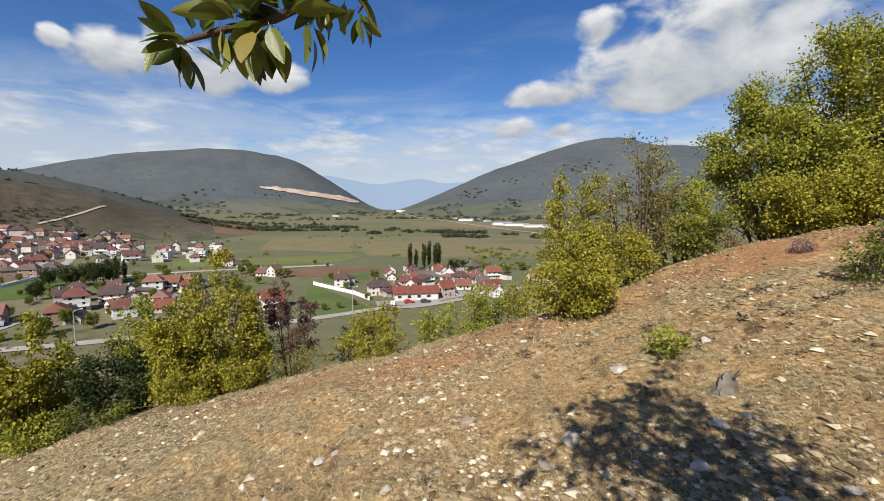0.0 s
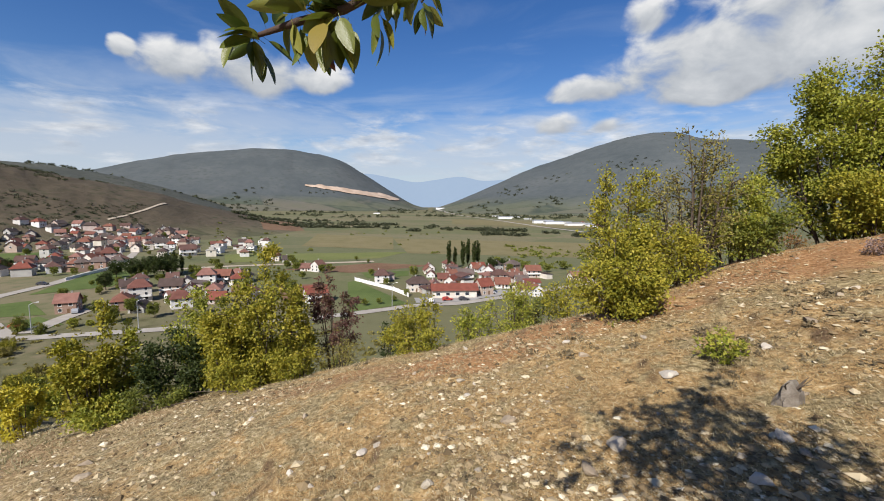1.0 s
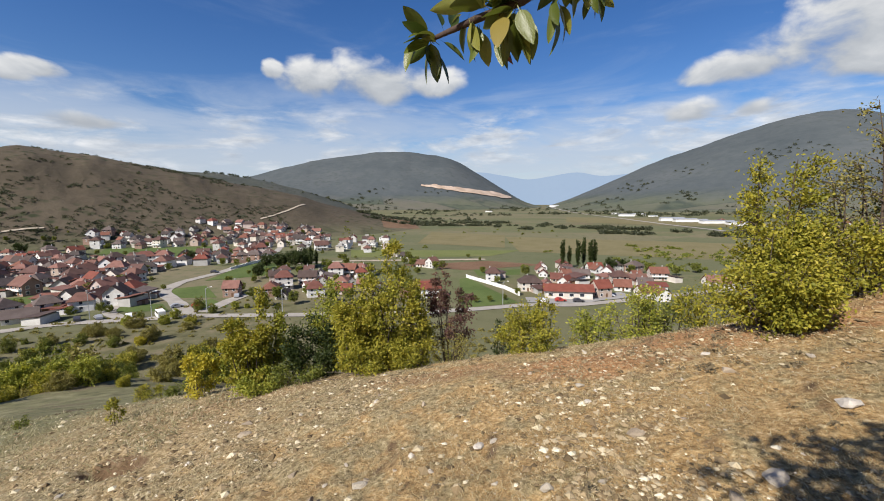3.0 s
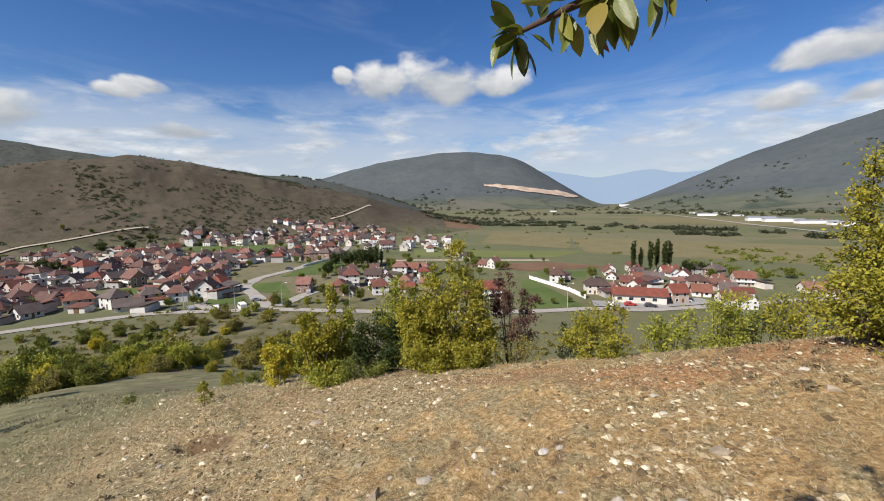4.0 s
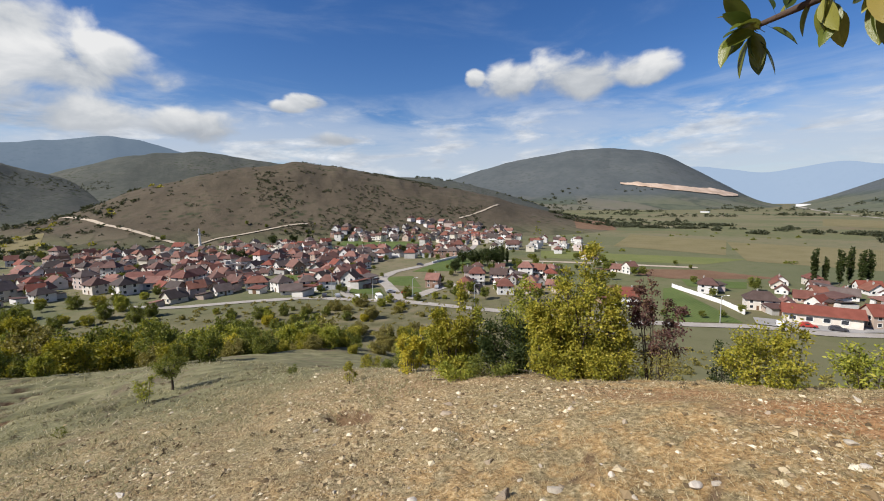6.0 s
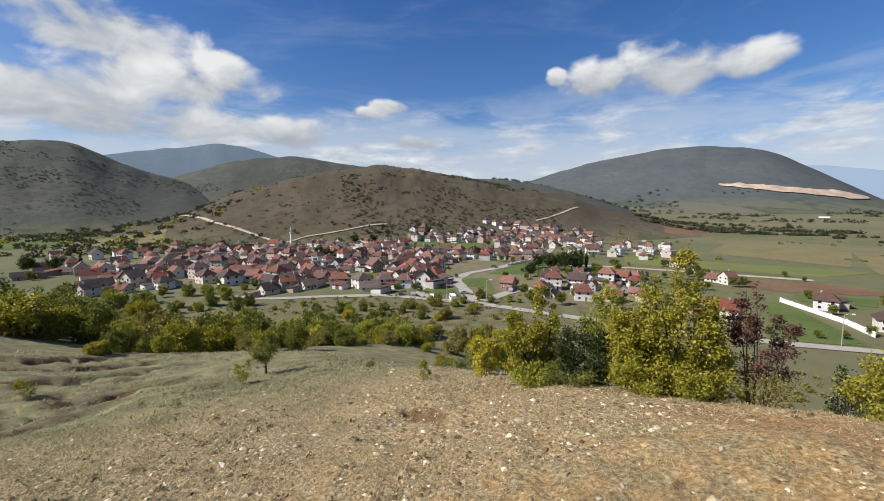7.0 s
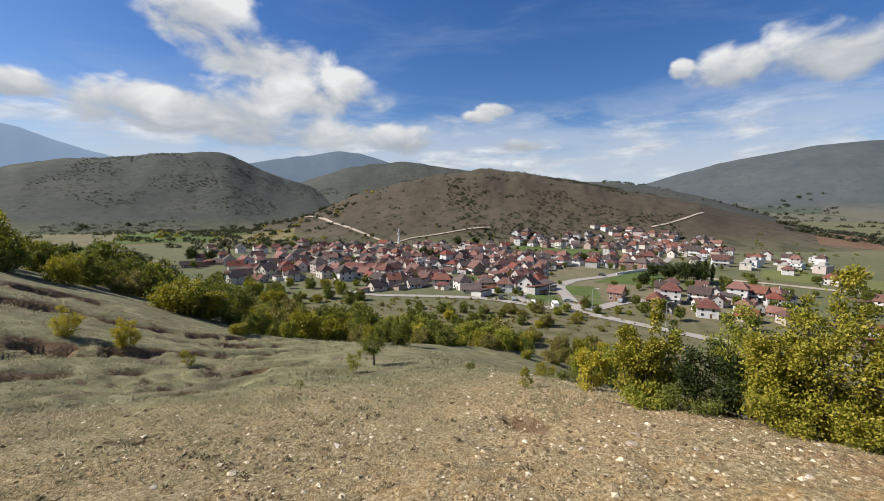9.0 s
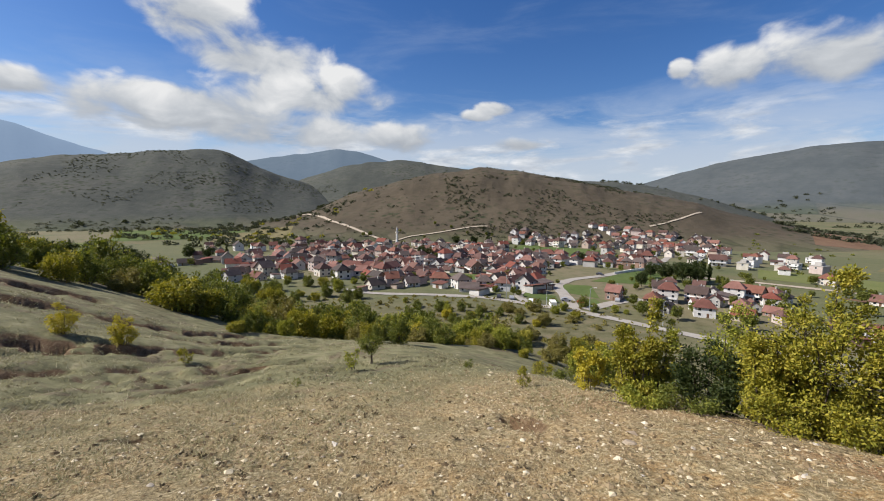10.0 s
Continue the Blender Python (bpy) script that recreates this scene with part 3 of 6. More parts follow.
def plant(name, leaf_mat, tall, wide, stems, leaves, leaf, seed, bare=0.1, bunch=0.14, round_top=0.6, thick=0.012, label="", category="bush", trunk_name="trunk", crown_name="foliage", one_trunk=0.0, droop=0.2, top_heavy=1.0):
    """A bush or tree: limbs that fork from the ground or from one trunk, and leaves along the twigs."""
    rng = np.random.default_rng(seed)
    root = new(name)
    lines, twigs = [], []
    fork = np.array([0, 0, tall * one_trunk])
    if one_trunk:
        t = np.linspace(0, 1, 6)[:, None]
        bend = np.array([rng.normal() * 0.04, rng.normal() * 0.04, 0]) * tall
        lines.append((t * fork + np.sin(t * math.pi) * bend, tall * thick * 2.0 * (1 - 0.45 * t[:, 0])))
    for s in range(stems):
        ang, rho = 2 * math.pi * (s + rng.uniform(-0.35, 0.35)) / stems, math.sqrt(rng.uniform(0.05, 1.0))
        hgt = tall * (1 - (1 - round_top) * rho * rho) * rng.uniform(0.70, 1.06)
        foot = fork if one_trunk else np.array([math.cos(ang), math.sin(ang), 0]) * wide * 0.16 * rho
        tip = np.array([math.cos(ang) * rho * wide * 0.42, math.sin(ang) * rho * wide * 0.42, hgt])
        t = np.linspace(0, 1, 8)[:, None]
        mid = foot * 0.4 + tip * 0.6 + rng.normal(size=3) * wide * 0.05
        mid[2] = foot[2] + (tip[2] - foot[2]) * 0.48
        line = (1 - t) ** 2 * foot + 2 * t * (1 - t) * mid + t * t * tip
        lines.append((line, tall * thick * (1 - 0.85 * t[:, 0]) * (0.7 if one_trunk else 0.9)))
        for k in range(9):
            u = rng.uniform(bare if not one_trunk else 0.15, 1.0)
            p = np.array([np.interp(u, t[:, 0], line[:, i]) for i in range(3)])
            a2 = ang + rng.normal() * 1.3
            ln = wide * (0.26 - 0.14 * u) * rng.uniform(0.6, 1.3)
            d = np.array([math.cos(a2), math.sin(a2), rng.uniform(-0.1, 0.8)])
            q = p + d / np.linalg.norm(d) * ln
            q[2] = max(q[2], tall * 0.03)
            m = (p + q) / 2 + np.array([0, 0, ln * 0.1])
            lines.append((np.array([p, m, q]), tall * thick * np.array([0.38, 0.25, 0.08])))
            twigs.append((p, q))
        twigs.append((line[5], tip))
    P, Q = np.array([t[0] for t in twigs]), np.array([t[1] for t in twigs])
    weight = rng.lognormal(0.0, 0.55, len(twigs)) * (0.25 + 0.75 * ((Q[:, 2] / tall) ** top_heavy))
    pick = rng.choice(len(twigs), leaves, p=weight / weight.sum())
    f = rng.beta(2.2, 1.2, leaves)[:, None]
    pts = P[pick] * (1 - f) + Q[pick] * f + rng.normal(size=(leaves, 3)) * wide * bunch * 0.40 * np.array([1, 1, 0.8])
    pts[:, 2] = np.maximum(pts[:, 2], 0.02 * tall)
    out = pts - np.array([0, 0, tall * 0.45])
    out /= np.linalg.norm(out, axis=1, keepdims=True) + 1e-9
    v, q = tubes_mesh(lines, 5 if thick * tall > 0.02 else 4)
    part(trunk_name, mesh_object(trunk_name, v, q, BARK, True), root, "grey-brown woody stems")
    v, q = leaves_mesh(rng, pts, out, leaf, droop=droop)
    part(crown_name, mesh_object(crown_name, v, q, leaf_mat), root)
    return tagged(root, label, category)


def put(ob, x, y, sink=0.03, turn=0.0, scale=1.0):
    z = float(land_z(np.array([x]), np.array([y]))[0])
    ob.matrix_basis = Matrix.Translation((x, y, z - sink)) @ Euler((0, 0, radians(turn))).to_matrix().to_4x4() @ Matrix.Scale(scale, 4)
    return ob


def copy_put(ob, x, y, sink=0.05, turn=0.0, scale=1.0, high=1.0, group=""):
    z = float(land_z(np.array([x]), np.array([y]))[0])
    c = copy_thing(ob, Matrix())
    c.matrix_basis = Matrix.Translation((x, y, z - sink)) @ Euler((0, 0, radians(turn))).to_matrix().to_4x4() @ Matrix.Diagonal((scale, scale, scale * high, 1))
    if group:
        c["group"] = group
    return c


# the hilltop's own bushes and small trees
put(plant("bush", LEAF_YELLOW, 1.45, 1.2, 14, 13000, 0.046, 1, bare=0.03, bunch=0.13, label="dense round yellow-green bush on bare red soil"), 1.98, 5.95)
put(plant("tree", LEAF_YELLOW, 2.8, 1.4, 11, 6800, 0.05, 2, bare=0.25, bunch=0.13, thick=0.0105, label="thin half-bare young tree with yellowing leaves", category="tree", trunk_name="trunk", crown_name="crown", top_heavy=0.4), 2.3, 7.2)
put(plant("tree", LEAF_OLIVE, 3.05, 1.7, 16, 6200, 0.048, 3, bare=0.25, bunch=0.12, thick=0.0105, label="tall half-bare young tree with thin upright stems", category="tree", trunk_name="trunk", crown_name="crown", top_heavy=0.4), 3.75, 8.0)
put(plant("tree", LEAF_LIGHT, 1.95, 1.3, 10, 8500, 0.05, 4, bare=0.2, bunch=0.13, thick=0.008, label="slender young tree with light green leaves", category="tree", trunk_name="trunk", crown_name="crown", top_heavy=0.5), 4.75, 8.3)
put(plant("bush", LEAF_YELLOW, 1.0, 1.3, 9, 3600, 0.055, 5, label="low yellow-green bush below thin trees"), 3.2, 7.3)
put(plant("bush", LEAF_GREEN, 0.85, 1.1, 9, 3000, 0.055, 6, label="green bush at the edge of the slope"), 4.9, 7.9)
put(plant("tree", LEAF_LIGHT, 4.0, 2.9, 16, 36000, 0.066, 7, bare=0.08, bunch=0.11, thick=0.010, label="large leafy tree with yellowing light green crown", category="tree", trunk_name="trunk", crown_name="crown", top_heavy=0.5), 7.35, 9.2)
put(plant("tree", LEAF_LIGHT, 4.6, 3.3, 16, 40000, 0.066, 8, bare=0.08, bunch=0.11, thick=0.010, label="tall leafy tree with light green crown beside others", category="tree", trunk_name="trunk", crown_name="crown", top_heavy=0.5), 8.6, 8.6)
put(plant("tree", LEAF_LIGHT, 5.0, 3.2, 14, 32000, 0.066, 9, bare=0.08, bunch=0.11, thick=0.010, label="tall leafy tree at the top of the slope", category="tree", trunk_name="trunk", crown_name="crown", top_heavy=0.5), 10.6, 8.6)
put(plant("bush", LEAF_YELLOW, 1.4, 1.7, 11, 9500, 0.06, 10, label="bright yellow-green bush under tall trees"), 6.9, 8.0)
put(plant("bush", LEAF_YELLOW, 1.6, 2.0, 11, 10500, 0.06, 11, label="bright yellow-green bush with broad leaves on red soil"), 8.0, 7.6)
put(plant("bush", LEAF_YELLOW, 1.5, 1.9, 10, 9100, 0.06, 12, label="sunlit yellow-green bush at the wood's edge"), 9.5, 7.5)
put(plant("bush", LEAF_ORANGE, 3.3, 1.9, 8, 3000, 0.07, 13, bare=0.3, label="orange-brown autumn bush with thin leaves"), 9.0, 14.0)
put(plant("bush", LEAF_GREEN, 2.4, 2.2, 8, 3000, 0.08, 14, label="green bush below the crest of the hill"), 6.6, 12.0)
put(plant("bush", LEAF_YELLOW, 0.8, 1.2, 11, 5500, 0.042, 15, bunch=0.13, label="round yellow-green bush on the crest"), -1.15, 7.05)
put(plant("bush", LEAF_YELLOW, 1.45, 0.5, 3, 420, 0.05, 16, bare=0.3, thick=0.006, label="thin leafy shoot above a round bush"), -0.95, 7.2)
put(plant("bush", LEAF_LIGHT, 1.9, 1.5, 9, 3600, 0.06, 17, label="light green bush just below the crest"), 0.9, 10.6)
put(plant("bush", LEAF_YELLOW, 1.9, 1.4, 9, 3600, 0.06, 18, label="yellow-green bush just below the crest"), 2.2, 10.2)
put(plant("bush", LEAF_GREEN, 2.0, 1.5, 9, 3400, 0.06, 19, label="green bush just below the crest"), 1.6, 11.6)
put(plant("bush", LEAF_LIGHT, 1.3, 1.2, 8, 2600, 0.06, 20, label="small light green bush below the crest"), -0.1, 9.9)
put(plant("bush", LEAF_YELLOW, 2.6, 2.0, 15, 12500, 0.058, 21, bunch=0.10, label="big bright yellow-green bush at the drop"), -4.35, 7.75)
put(plant("bush", LEAF_YELLOW, 2.25, 1.2, 11, 9500, 0.062, 22, bunch=0.13, label="upright light green bush at the drop"), -6.7, 6.45)
# dark leaf colour paints the shade in the hollow between these bushes
put(plant("bush", LEAF_DARK, 1.4, 1.3, 11, 6500, 0.06, 23, label="bush painted dark green for the shaded hollow in the clump"), -5.7, 7.05)
put(plant("bush", LEAF_GOLD, 1.35, 0.75, 6, 2600, 0.055, 24, label="narrow golden yellow bush"), -8.15, 6.35)
put(plant("bush", LEAF_YELLOW, 0.75, 1.1, 9, 3000, 0.05, 25, label="low yellow-green bush beside the red-leaved tree"), -3.55, 7.35)
put(plant("bush", LEAF_GREEN, 0.5, 1.0, 8, 2000, 0.045, 26, label="low green scrub at the foot of bushes"), -5.55, 6.35)
put(plant("bush", LEAF_LIGHT, 2.2, 1.5, 10, 7000, 0.056, 27, label="light green bush in a clump"), -5.75, 7.95)
put(plant("tree", LEAF_RED, 2.6, 1.05, 8, 4200, 0.052, 28, bare=0.3, bunch=0.12, thick=0.009, label="small slender tree with dark red leaves", category="tree", trunk_name="trunk", crown_name="crown"), -3.15, 8.6)
put(plant("bush", LEAF_OLIVE, 0.8, 1.2, 9, 1400, 0.04, 29, label="dry brown-green scrub under the red tree"), -3.0, 8.2)
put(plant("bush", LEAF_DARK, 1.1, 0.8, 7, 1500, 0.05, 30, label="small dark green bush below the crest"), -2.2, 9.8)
put(plant("tree", LEAF_GREEN, 1.65, 1.3, 8, 3600, 0.06, 31, one_trunk=0.3, label="small round green tree alone on the grass slope", category="tree", trunk_name="trunk", crown_name="crown", thick=0.016), -17.5, 2.8)
put(plant("bush", LEAF_LIGHT, 0.95, 0.7, 5, 700, 0.06, 32, bare=0.3, label="thin pale sapling beside a small tree"), -15.9, 1.8)
put(plant("bush", LEAF_YELLOW, 0.6, 0.4, 5, 420, 0.05, 33, bare=0.2, label="thin yellow sapling in a gravel gully"), -9.1, 5.1)
put(plant("bush", LEAF_YELLOW, 1.2, 1.1, 8, 2400, 0.06, 34, label="yellow-green bush beyond the gully"), -16.0, 10.3)
put(plant("bush", LEAF_GREEN, 1.0, 1.2, 8, 2200, 0.06, 35, label="green bush beyond the gully"), -14.2, 10.2)
put(plant("bush", LEAF_GOLD, 1.5, 1.3, 9, 3600, 0.075, 36, label="golden yellow bush among earth scarps"), -26.1, -8.8)
put(plant("bush", LEAF_GOLD, 1.55, 1.4, 9, 3200, 0.075, 37, label="yellow bush with thin crown among scarps"), -26.6, -11.5)
put(plant("bush", LEAF_YELLOW, 0.9, 0.7, 6, 900, 0.06, 38, label="thin yellow-green bush on a turf bank"), -22.5, -5.2)
put(plant("bush", LEAF_GREEN, 0.35, 0.5, 6, 500, 0.04, 39, label="low green tuft of scrub on turf"), -13.6, 5.6)
put(plant("bush", LEAF_GREEN, 0.25, 0.35, 6, 300, 0.03, 40, label="low green tuft on the grass slope"), -13.0, -0.2)
put(plant("bush", LEAF_LIGHT, 0.36, 0.42, 9, 900, 0.035, 41, bare=0.0, label="small leafy green shrub on stony ground"), 2.2, 3.95)
put(plant("bush", LEAF_GREEN, 0.75, 0.75, 9, 2200, 0.04, 42, bare=0.0, label="green needle-leaved shrub on the slope"), 4.75, 4.45)
put(plant("thistle", plain("dry_stalk", (0.23, 0.16, 0.14), 0.95), 0.28, 0.35, 12, 500, 0.03, 43, bare=0.2, label="dry grey-pink thistle clump on red soil", category="dead plant"), 5.3, 6.1)

put(plant("bush", LEAF_YELLOW, 1.9, 1.3, 10, 8500, 0.058, 44, bare=0.03, bunch=0.12, label="leafy yellow-green bush in a clump at the drop"), -4.75, 7.3)
put(plant("bush", LEAF_YELLOW, 1.5, 1.0, 9, 5000, 0.058, 45, bare=0.03, bunch=0.13, label="light green bush with leafy foot at the drop"), -7.0, 6.75)
put(plant("bush", LEAF_YELLOW, 0.7, 1.3, 10, 4500, 0.048, 46, bare=0.0, bunch=0.14, label="low yellow-green growth at the foot of bushes"), -4.3, 7.0)
put(plant("bush", LEAF_LIGHT, 0.45, 1.0, 9, 2600, 0.05, 47, bare=0.0, bunch=0.14, label="low green growth along the drop"), -6.2, 6.1)
put(plant("bush", LEAF_YELLOW, 1.5, 0.9, 8, 3600, 0.05, 48, bare=0.03, bunch=0.13, label="yellow-green bush beside the red-leaved tree"), -3.75, 8.0)

for k, (x, y, tall) in enumerate(((-4.1, 7.6, 2.75), (-4.75, 7.9, 2.55), (-6.5, 6.7, 2.35), (-5.2, 7.5, 2.1), (-3.7, 7.9, 2.3))):
    put(plant("bush", LEAF_YELLOW if k != 2 else LEAF_LIGHT, tall, 0.75, 4, 1300, 0.056, 50 + k, bare=0.25, bunch=0.12, thick=0.006, label="thin leafy shoots rising out of a bush"), x, y)

# the belt of bushes and trees along the foot of the slope: a few kinds, each copied
KINDS = []
for k, (mat, tall, wide, label) in enumerate((
        (LEAF_GREEN, 4.2, 4.0, "green broadleaf tree in the belt below the slope"), (LEAF_YELLOW, 3.6, 3.8, "yellow-green bush in the belt below the slope"),
        (LEAF_LIGHT, 4.0, 3.6, "light green young tree in the belt below the slope"), (LEAF_OLIVE, 3.2, 3.8, "dull olive bush in the belt below the slope"),
        (LEAF_GREEN, 3.9, 3.6, "dense green bush in the belt below the slope"), (LEAF_GOLD, 2.8, 2.6, "golden autumn bush in the belt below the slope"))):
    ob = plant(("tree", "bush", "sapling", "shrub", "thicket_bush", "bush")[k], mat, tall, wide, 12, 3400, 0.25, 60 + k, bare=0.05, bunch=0.15, round_top=0.55, label=label, category="tree" if tall >= 4 else "bush",
               trunk_name="trunk", crown_name="crown")
    ob["group"] = "belt of trees below the slope"
    KINDS.append(ob)
rng = np.random.default_rng(5)
put(KINDS[0], *at(88, 66)), put(KINDS[1], *at(96, 70)), put(KINDS[2], *at(80, 60)), put(KINDS[3], *at(108, 66)), put(KINDS[4], *at(70, 62)), put(KINDS[5], *at(74, 52))


def belt(n, a0, a1, d0, d1, s0, s1, picks):
    for i in range(n):
        a = a0 + (a1 - a0) * (i + rng.uniform(0, 1)) / n
        d = d0 + (d1 - d0) * rng.uniform(0, 1)
        copy_put(KINDS[picks[rng.integers(len(picks))]], *at(a, d), 0.15, rng.uniform(0, 360), rng.uniform(s0, s1), rng.uniform(0.85, 1.2))


belt(46, 62, 106, 56, 78, 0.95, 1.5, (0, 1, 2, 3, 4, 0, 5))
belt(16, 99, 124, 62, 74, 0.9, 1.45, (0, 1, 2, 3, 4, 0))
belt(14, 97, 124, 76, 98, 1.3, 2.0, (0, 4, 2, 1))
belt(20, 84, 100, 62, 92, 0.8, 1.35, (0, 1, 1, 2, 3))
belt(26, 62, 86, 48, 90, 0.6, 1.15, (0, 0, 2, 4, 3, 5))
belt(34, 44, 74, 42, 100, 0.5, 1.0, (0, 2, 4, 3, 0))
belt(44, 48, 88, 62, 120, 0.9, 1.5, (0, 2, 4, 3, 0, 1))
belt(70, 46, 92, 74, 150, 0.7, 1.35, (3, 2, 4, 3, 1, 5))
belt(30, 92, 118, 100, 240, 1.2, 2.1, (0, 2, 4, 1, 0))
belt(40, 50, 92, 96, 158, 0.8, 1.5, (0, 2, 4, 3, 1, 0))
belt(40, 46, 96, 130, 178, 0.5, 1.1, (0, 2, 4, 3, 3))
belt(30, 80, 104, 165, 225, 0.9, 1.6, (0, 2, 4, 1))
belt(14, 90, 112, 100, 170, 1.2, 2.0, (0, 1, 4, 2))
belt(16, 58, 84, 34, 48, 0.3, 0.6, (0, 1, 3, 2))
belt(14, 14, 46, 60, 120, 0.4, 0.8, (0, 2, 3, 4))
belt(8, 90, 98, 44, 52, 0.35, 0.6, (0, 1, 2))

# ---------------- the valley: fields, roads ----------------
MAT_ROAD = plain("pale_road", (0.35, 0.32, 0.28), 0.95, 0.35, 0.3)
MAT_ASPHALT = plain("worn_asphalt", (0.30, 0.29, 0.275), 0.95, 0.35, 0.3)
MAT_TRACK = plain("dirt_track", (0.425, 0.357, 0.272), 0.95, 0.35, 0.2)


def crop(name, a, b, c):
    """Field surfaces: rows and patches."""
    m, N = material(name)
    pos = where(N)
    n1, n2 = N.noise(pos, 0.05, 5.0, 0.6), N.noise(pos, 0.6, 4.0, 0.6)
    rows = N.n("ShaderNodeTexWave", Vector=pos, Scale=0.35, Distortion=3.0, Detail=3.0).outputs[1]
    f = N.math("ADD", N.math("MULTIPLY", n1, 0.55), N.math("ADD", N.math("MULTIPLY", n2, 0.3), N.math("MULTIPLY", rows, 0.12)))
    finish(N, N.ramp(f, [(0.3, a), (0.5, b), (0.7, c)]), 0.95, n2, 0.5, 0.2, spec=0.1)
    return m


CROP_GREEN = crop("lawn_grass", (0.060, 0.085, 0.025), (0.089, 0.119, 0.036), (0.128, 0.149, 0.051))
CROP_BROWN = crop("ploughed_earth", (0.111, 0.064, 0.038), (0.162, 0.098, 0.060), (0.204, 0.136, 0.085))
CROP_DRY = crop("dry_pasture", (0.128, 0.111, 0.051), (0.170, 0.145, 0.072), (0.196, 0.162, 0.093))
CROP_PASTURE = crop("green_pasture", (0.102, 0.119, 0.038), (0.136, 0.149, 0.051), (0.170, 0.162, 0.068))


def drape(name, corners, mat, label, category="field", lift=0.10, n=14):
    """A patch of ground between four corners (heading, distance), laid over the land."""
    c = [np.array(at(*p)) for p in corners]
    u, v = np.meshgrid(np.linspace(0, 1, n), np.linspace(0, 1, n))
    P = [(1 - u) * (1 - v) * c[0][i] + u * (1 - v) * c[1][i] + u * v * c[2][i] + (1 - u) * v * c[3][i] for i in (0, 1)]
    ob = sheet(name, P[0], P[1], land_z(P[0], P[1]) + lift, mat, label, category)
    return ob


def strip(name, line, wide, mat, label, lift=0.2, category="road"):
    """A road along (heading, distance) points."""
    pts = np.array([at(*p) for p in line])
    seg = np.concatenate([[0], np.cumsum(np.hypot(*np.diff(pts, axis=0).T))])
    t = np.arange(0, seg[-1], max(2.0, seg[-1] / 160))
    sx, sy = np.interp(t, seg, pts[:, 0]), np.interp(t, seg, pts[:, 1])
    k = np.ones(7) / 7
    sx[3:-3], sy[3:-3] = np.convolve(sx, k, "valid"), np.convolve(sy, k, "valid")
    dx, dy = np.gradient(sx), np.gradient(sy)
    ln = np.hypot(dx, dy) + 1e-9
    off = np.linspace(-0.5, 0.5, 4)[:, None] * wide * (1 + 0.12 * fractal(t, t * 0, 9.0, 2, 5))
    X, Y = sx - dy / ln * off, sy + dx / ln * off
    return sheet(name, X, Y, land_z(X, Y) + lift, mat, label, category)


# wide pastures and ploughland of the plain
drape("field", [(26.5, 258), (14.3, 276), (6.5, 262), (17.5, 236)], CROP_BROWN, "ploughed brown field beside a dirt road")
drape("field", [(27, 202), (21.5, 206), (21.2, 168), (26.5, 166)], CROP_BROWN, "ploughed brown garden field near houses")
drape("field", [(18.2, 205), (17.2, 210), (10.0, 158), (18.0, 147)], CROP_GREEN, "green lawn beside a white boundary wall")
drape("field", [(16.3, 236), (9.9, 241), (9.9, 222), (15.6, 216)], CROP_GREEN, "green garden with vine rows")
drape("field", [(33, 300), (14, 300), (10, 340), (33, 350)], CROP_PASTURE, "green pasture beyond the dirt road")
drape("field", [(29.0, 760), (24.3, 800), (23.6, 640), (28.5, 610)], CROP_BROWN, "red ploughed strip far out in the plain")
drape("field", [(10, 330), (-14, 330), (-16, 470), (12, 480)], CROP_DRY, "dry brown-green pasture behind the poplars")
drape("field", [(24, 400), (12, 360), (12, 500), (22, 560)], CROP_DRY, "dry pasture in the plain", lift=0.16)
drape("field", [(4, 860), (-16, 760), (-16, 1000), (4, 1180)], CROP_DRY, "wide dry brown field far out", lift=0.3)
drape("field", [(54.2, 198), (54.0, 220), (50.5, 220), (49.4, 189)], CROP_GREEN, "green verge inside a road junction")
drape("field", [(59.6, 184), (58.8, 196), (55.0, 188), (54.5, 175)], CROP_GREEN, "green verge beside the main road")
drape("field", [(52.2, 183), (50.0, 188), (48.2, 171), (50.7, 167)], CROP_GREEN, "green verge by the junction")
drape("field", [(50.6, 234), (45.6, 293), (42.0, 285), (44.0, 236)], CROP_GREEN, "green sports field beside a long building")
drape("field", [(70.5, 212), (67.5, 245), (63.8, 243), (66.0, 206)], CROP_GREEN, "green orchard plot between houses")
drape("field", [(60.5, 420), (59.5, 470), (49.5, 440), (50.0, 352)], CROP_GREEN, "green plot between rows of houses")
drape("field", [(109, 560), (100, 560), (95, 740), (108, 800)], CROP_GREEN, "green field at the foot of the ridge", lift=0.3)
drape("field", [(100, 480), (91, 500), (90, 640), (98, 680)], CROP_DRY, "dry field beyond the village", lift=0.3)
drape("field", [(120, 380), (110, 420), (109, 560), (119, 560)], CROP_PASTURE, "pasture beyond dark trees", lift=0.2)

strip("road_main", [(86, 205), (80, 186), (72, 182), (64, 178), (58.9, 169), (52.5, 163), (45.5, 153), (35, 144), (24, 141), (14, 148), (8.5, 156), (3.4, 158), (-3, 172), (-9, 192), (-16, 225)], 4.6, MAT_ROAD, "pale concrete main road through the valley")
strip("road_street", [(52.6, 164), (53.7, 190), (55.0, 214), (53.2, 236), (49.0, 258), (45.3, 300), (43, 330), (41.5, 420), (40, 520)], 5.6, MAT_ROAD, "wide pale village street")
strip("road_lane", [(58.6, 170), (60.2, 186), (58.6, 200), (55, 214), (57, 230), (62, 262)], 3.8, MAT_ROAD, "pale village lane")
strip("road_side", [(51, 166), (47.5, 184), (44, 196)], 5.0, MAT_ROAD, "short pale side road")
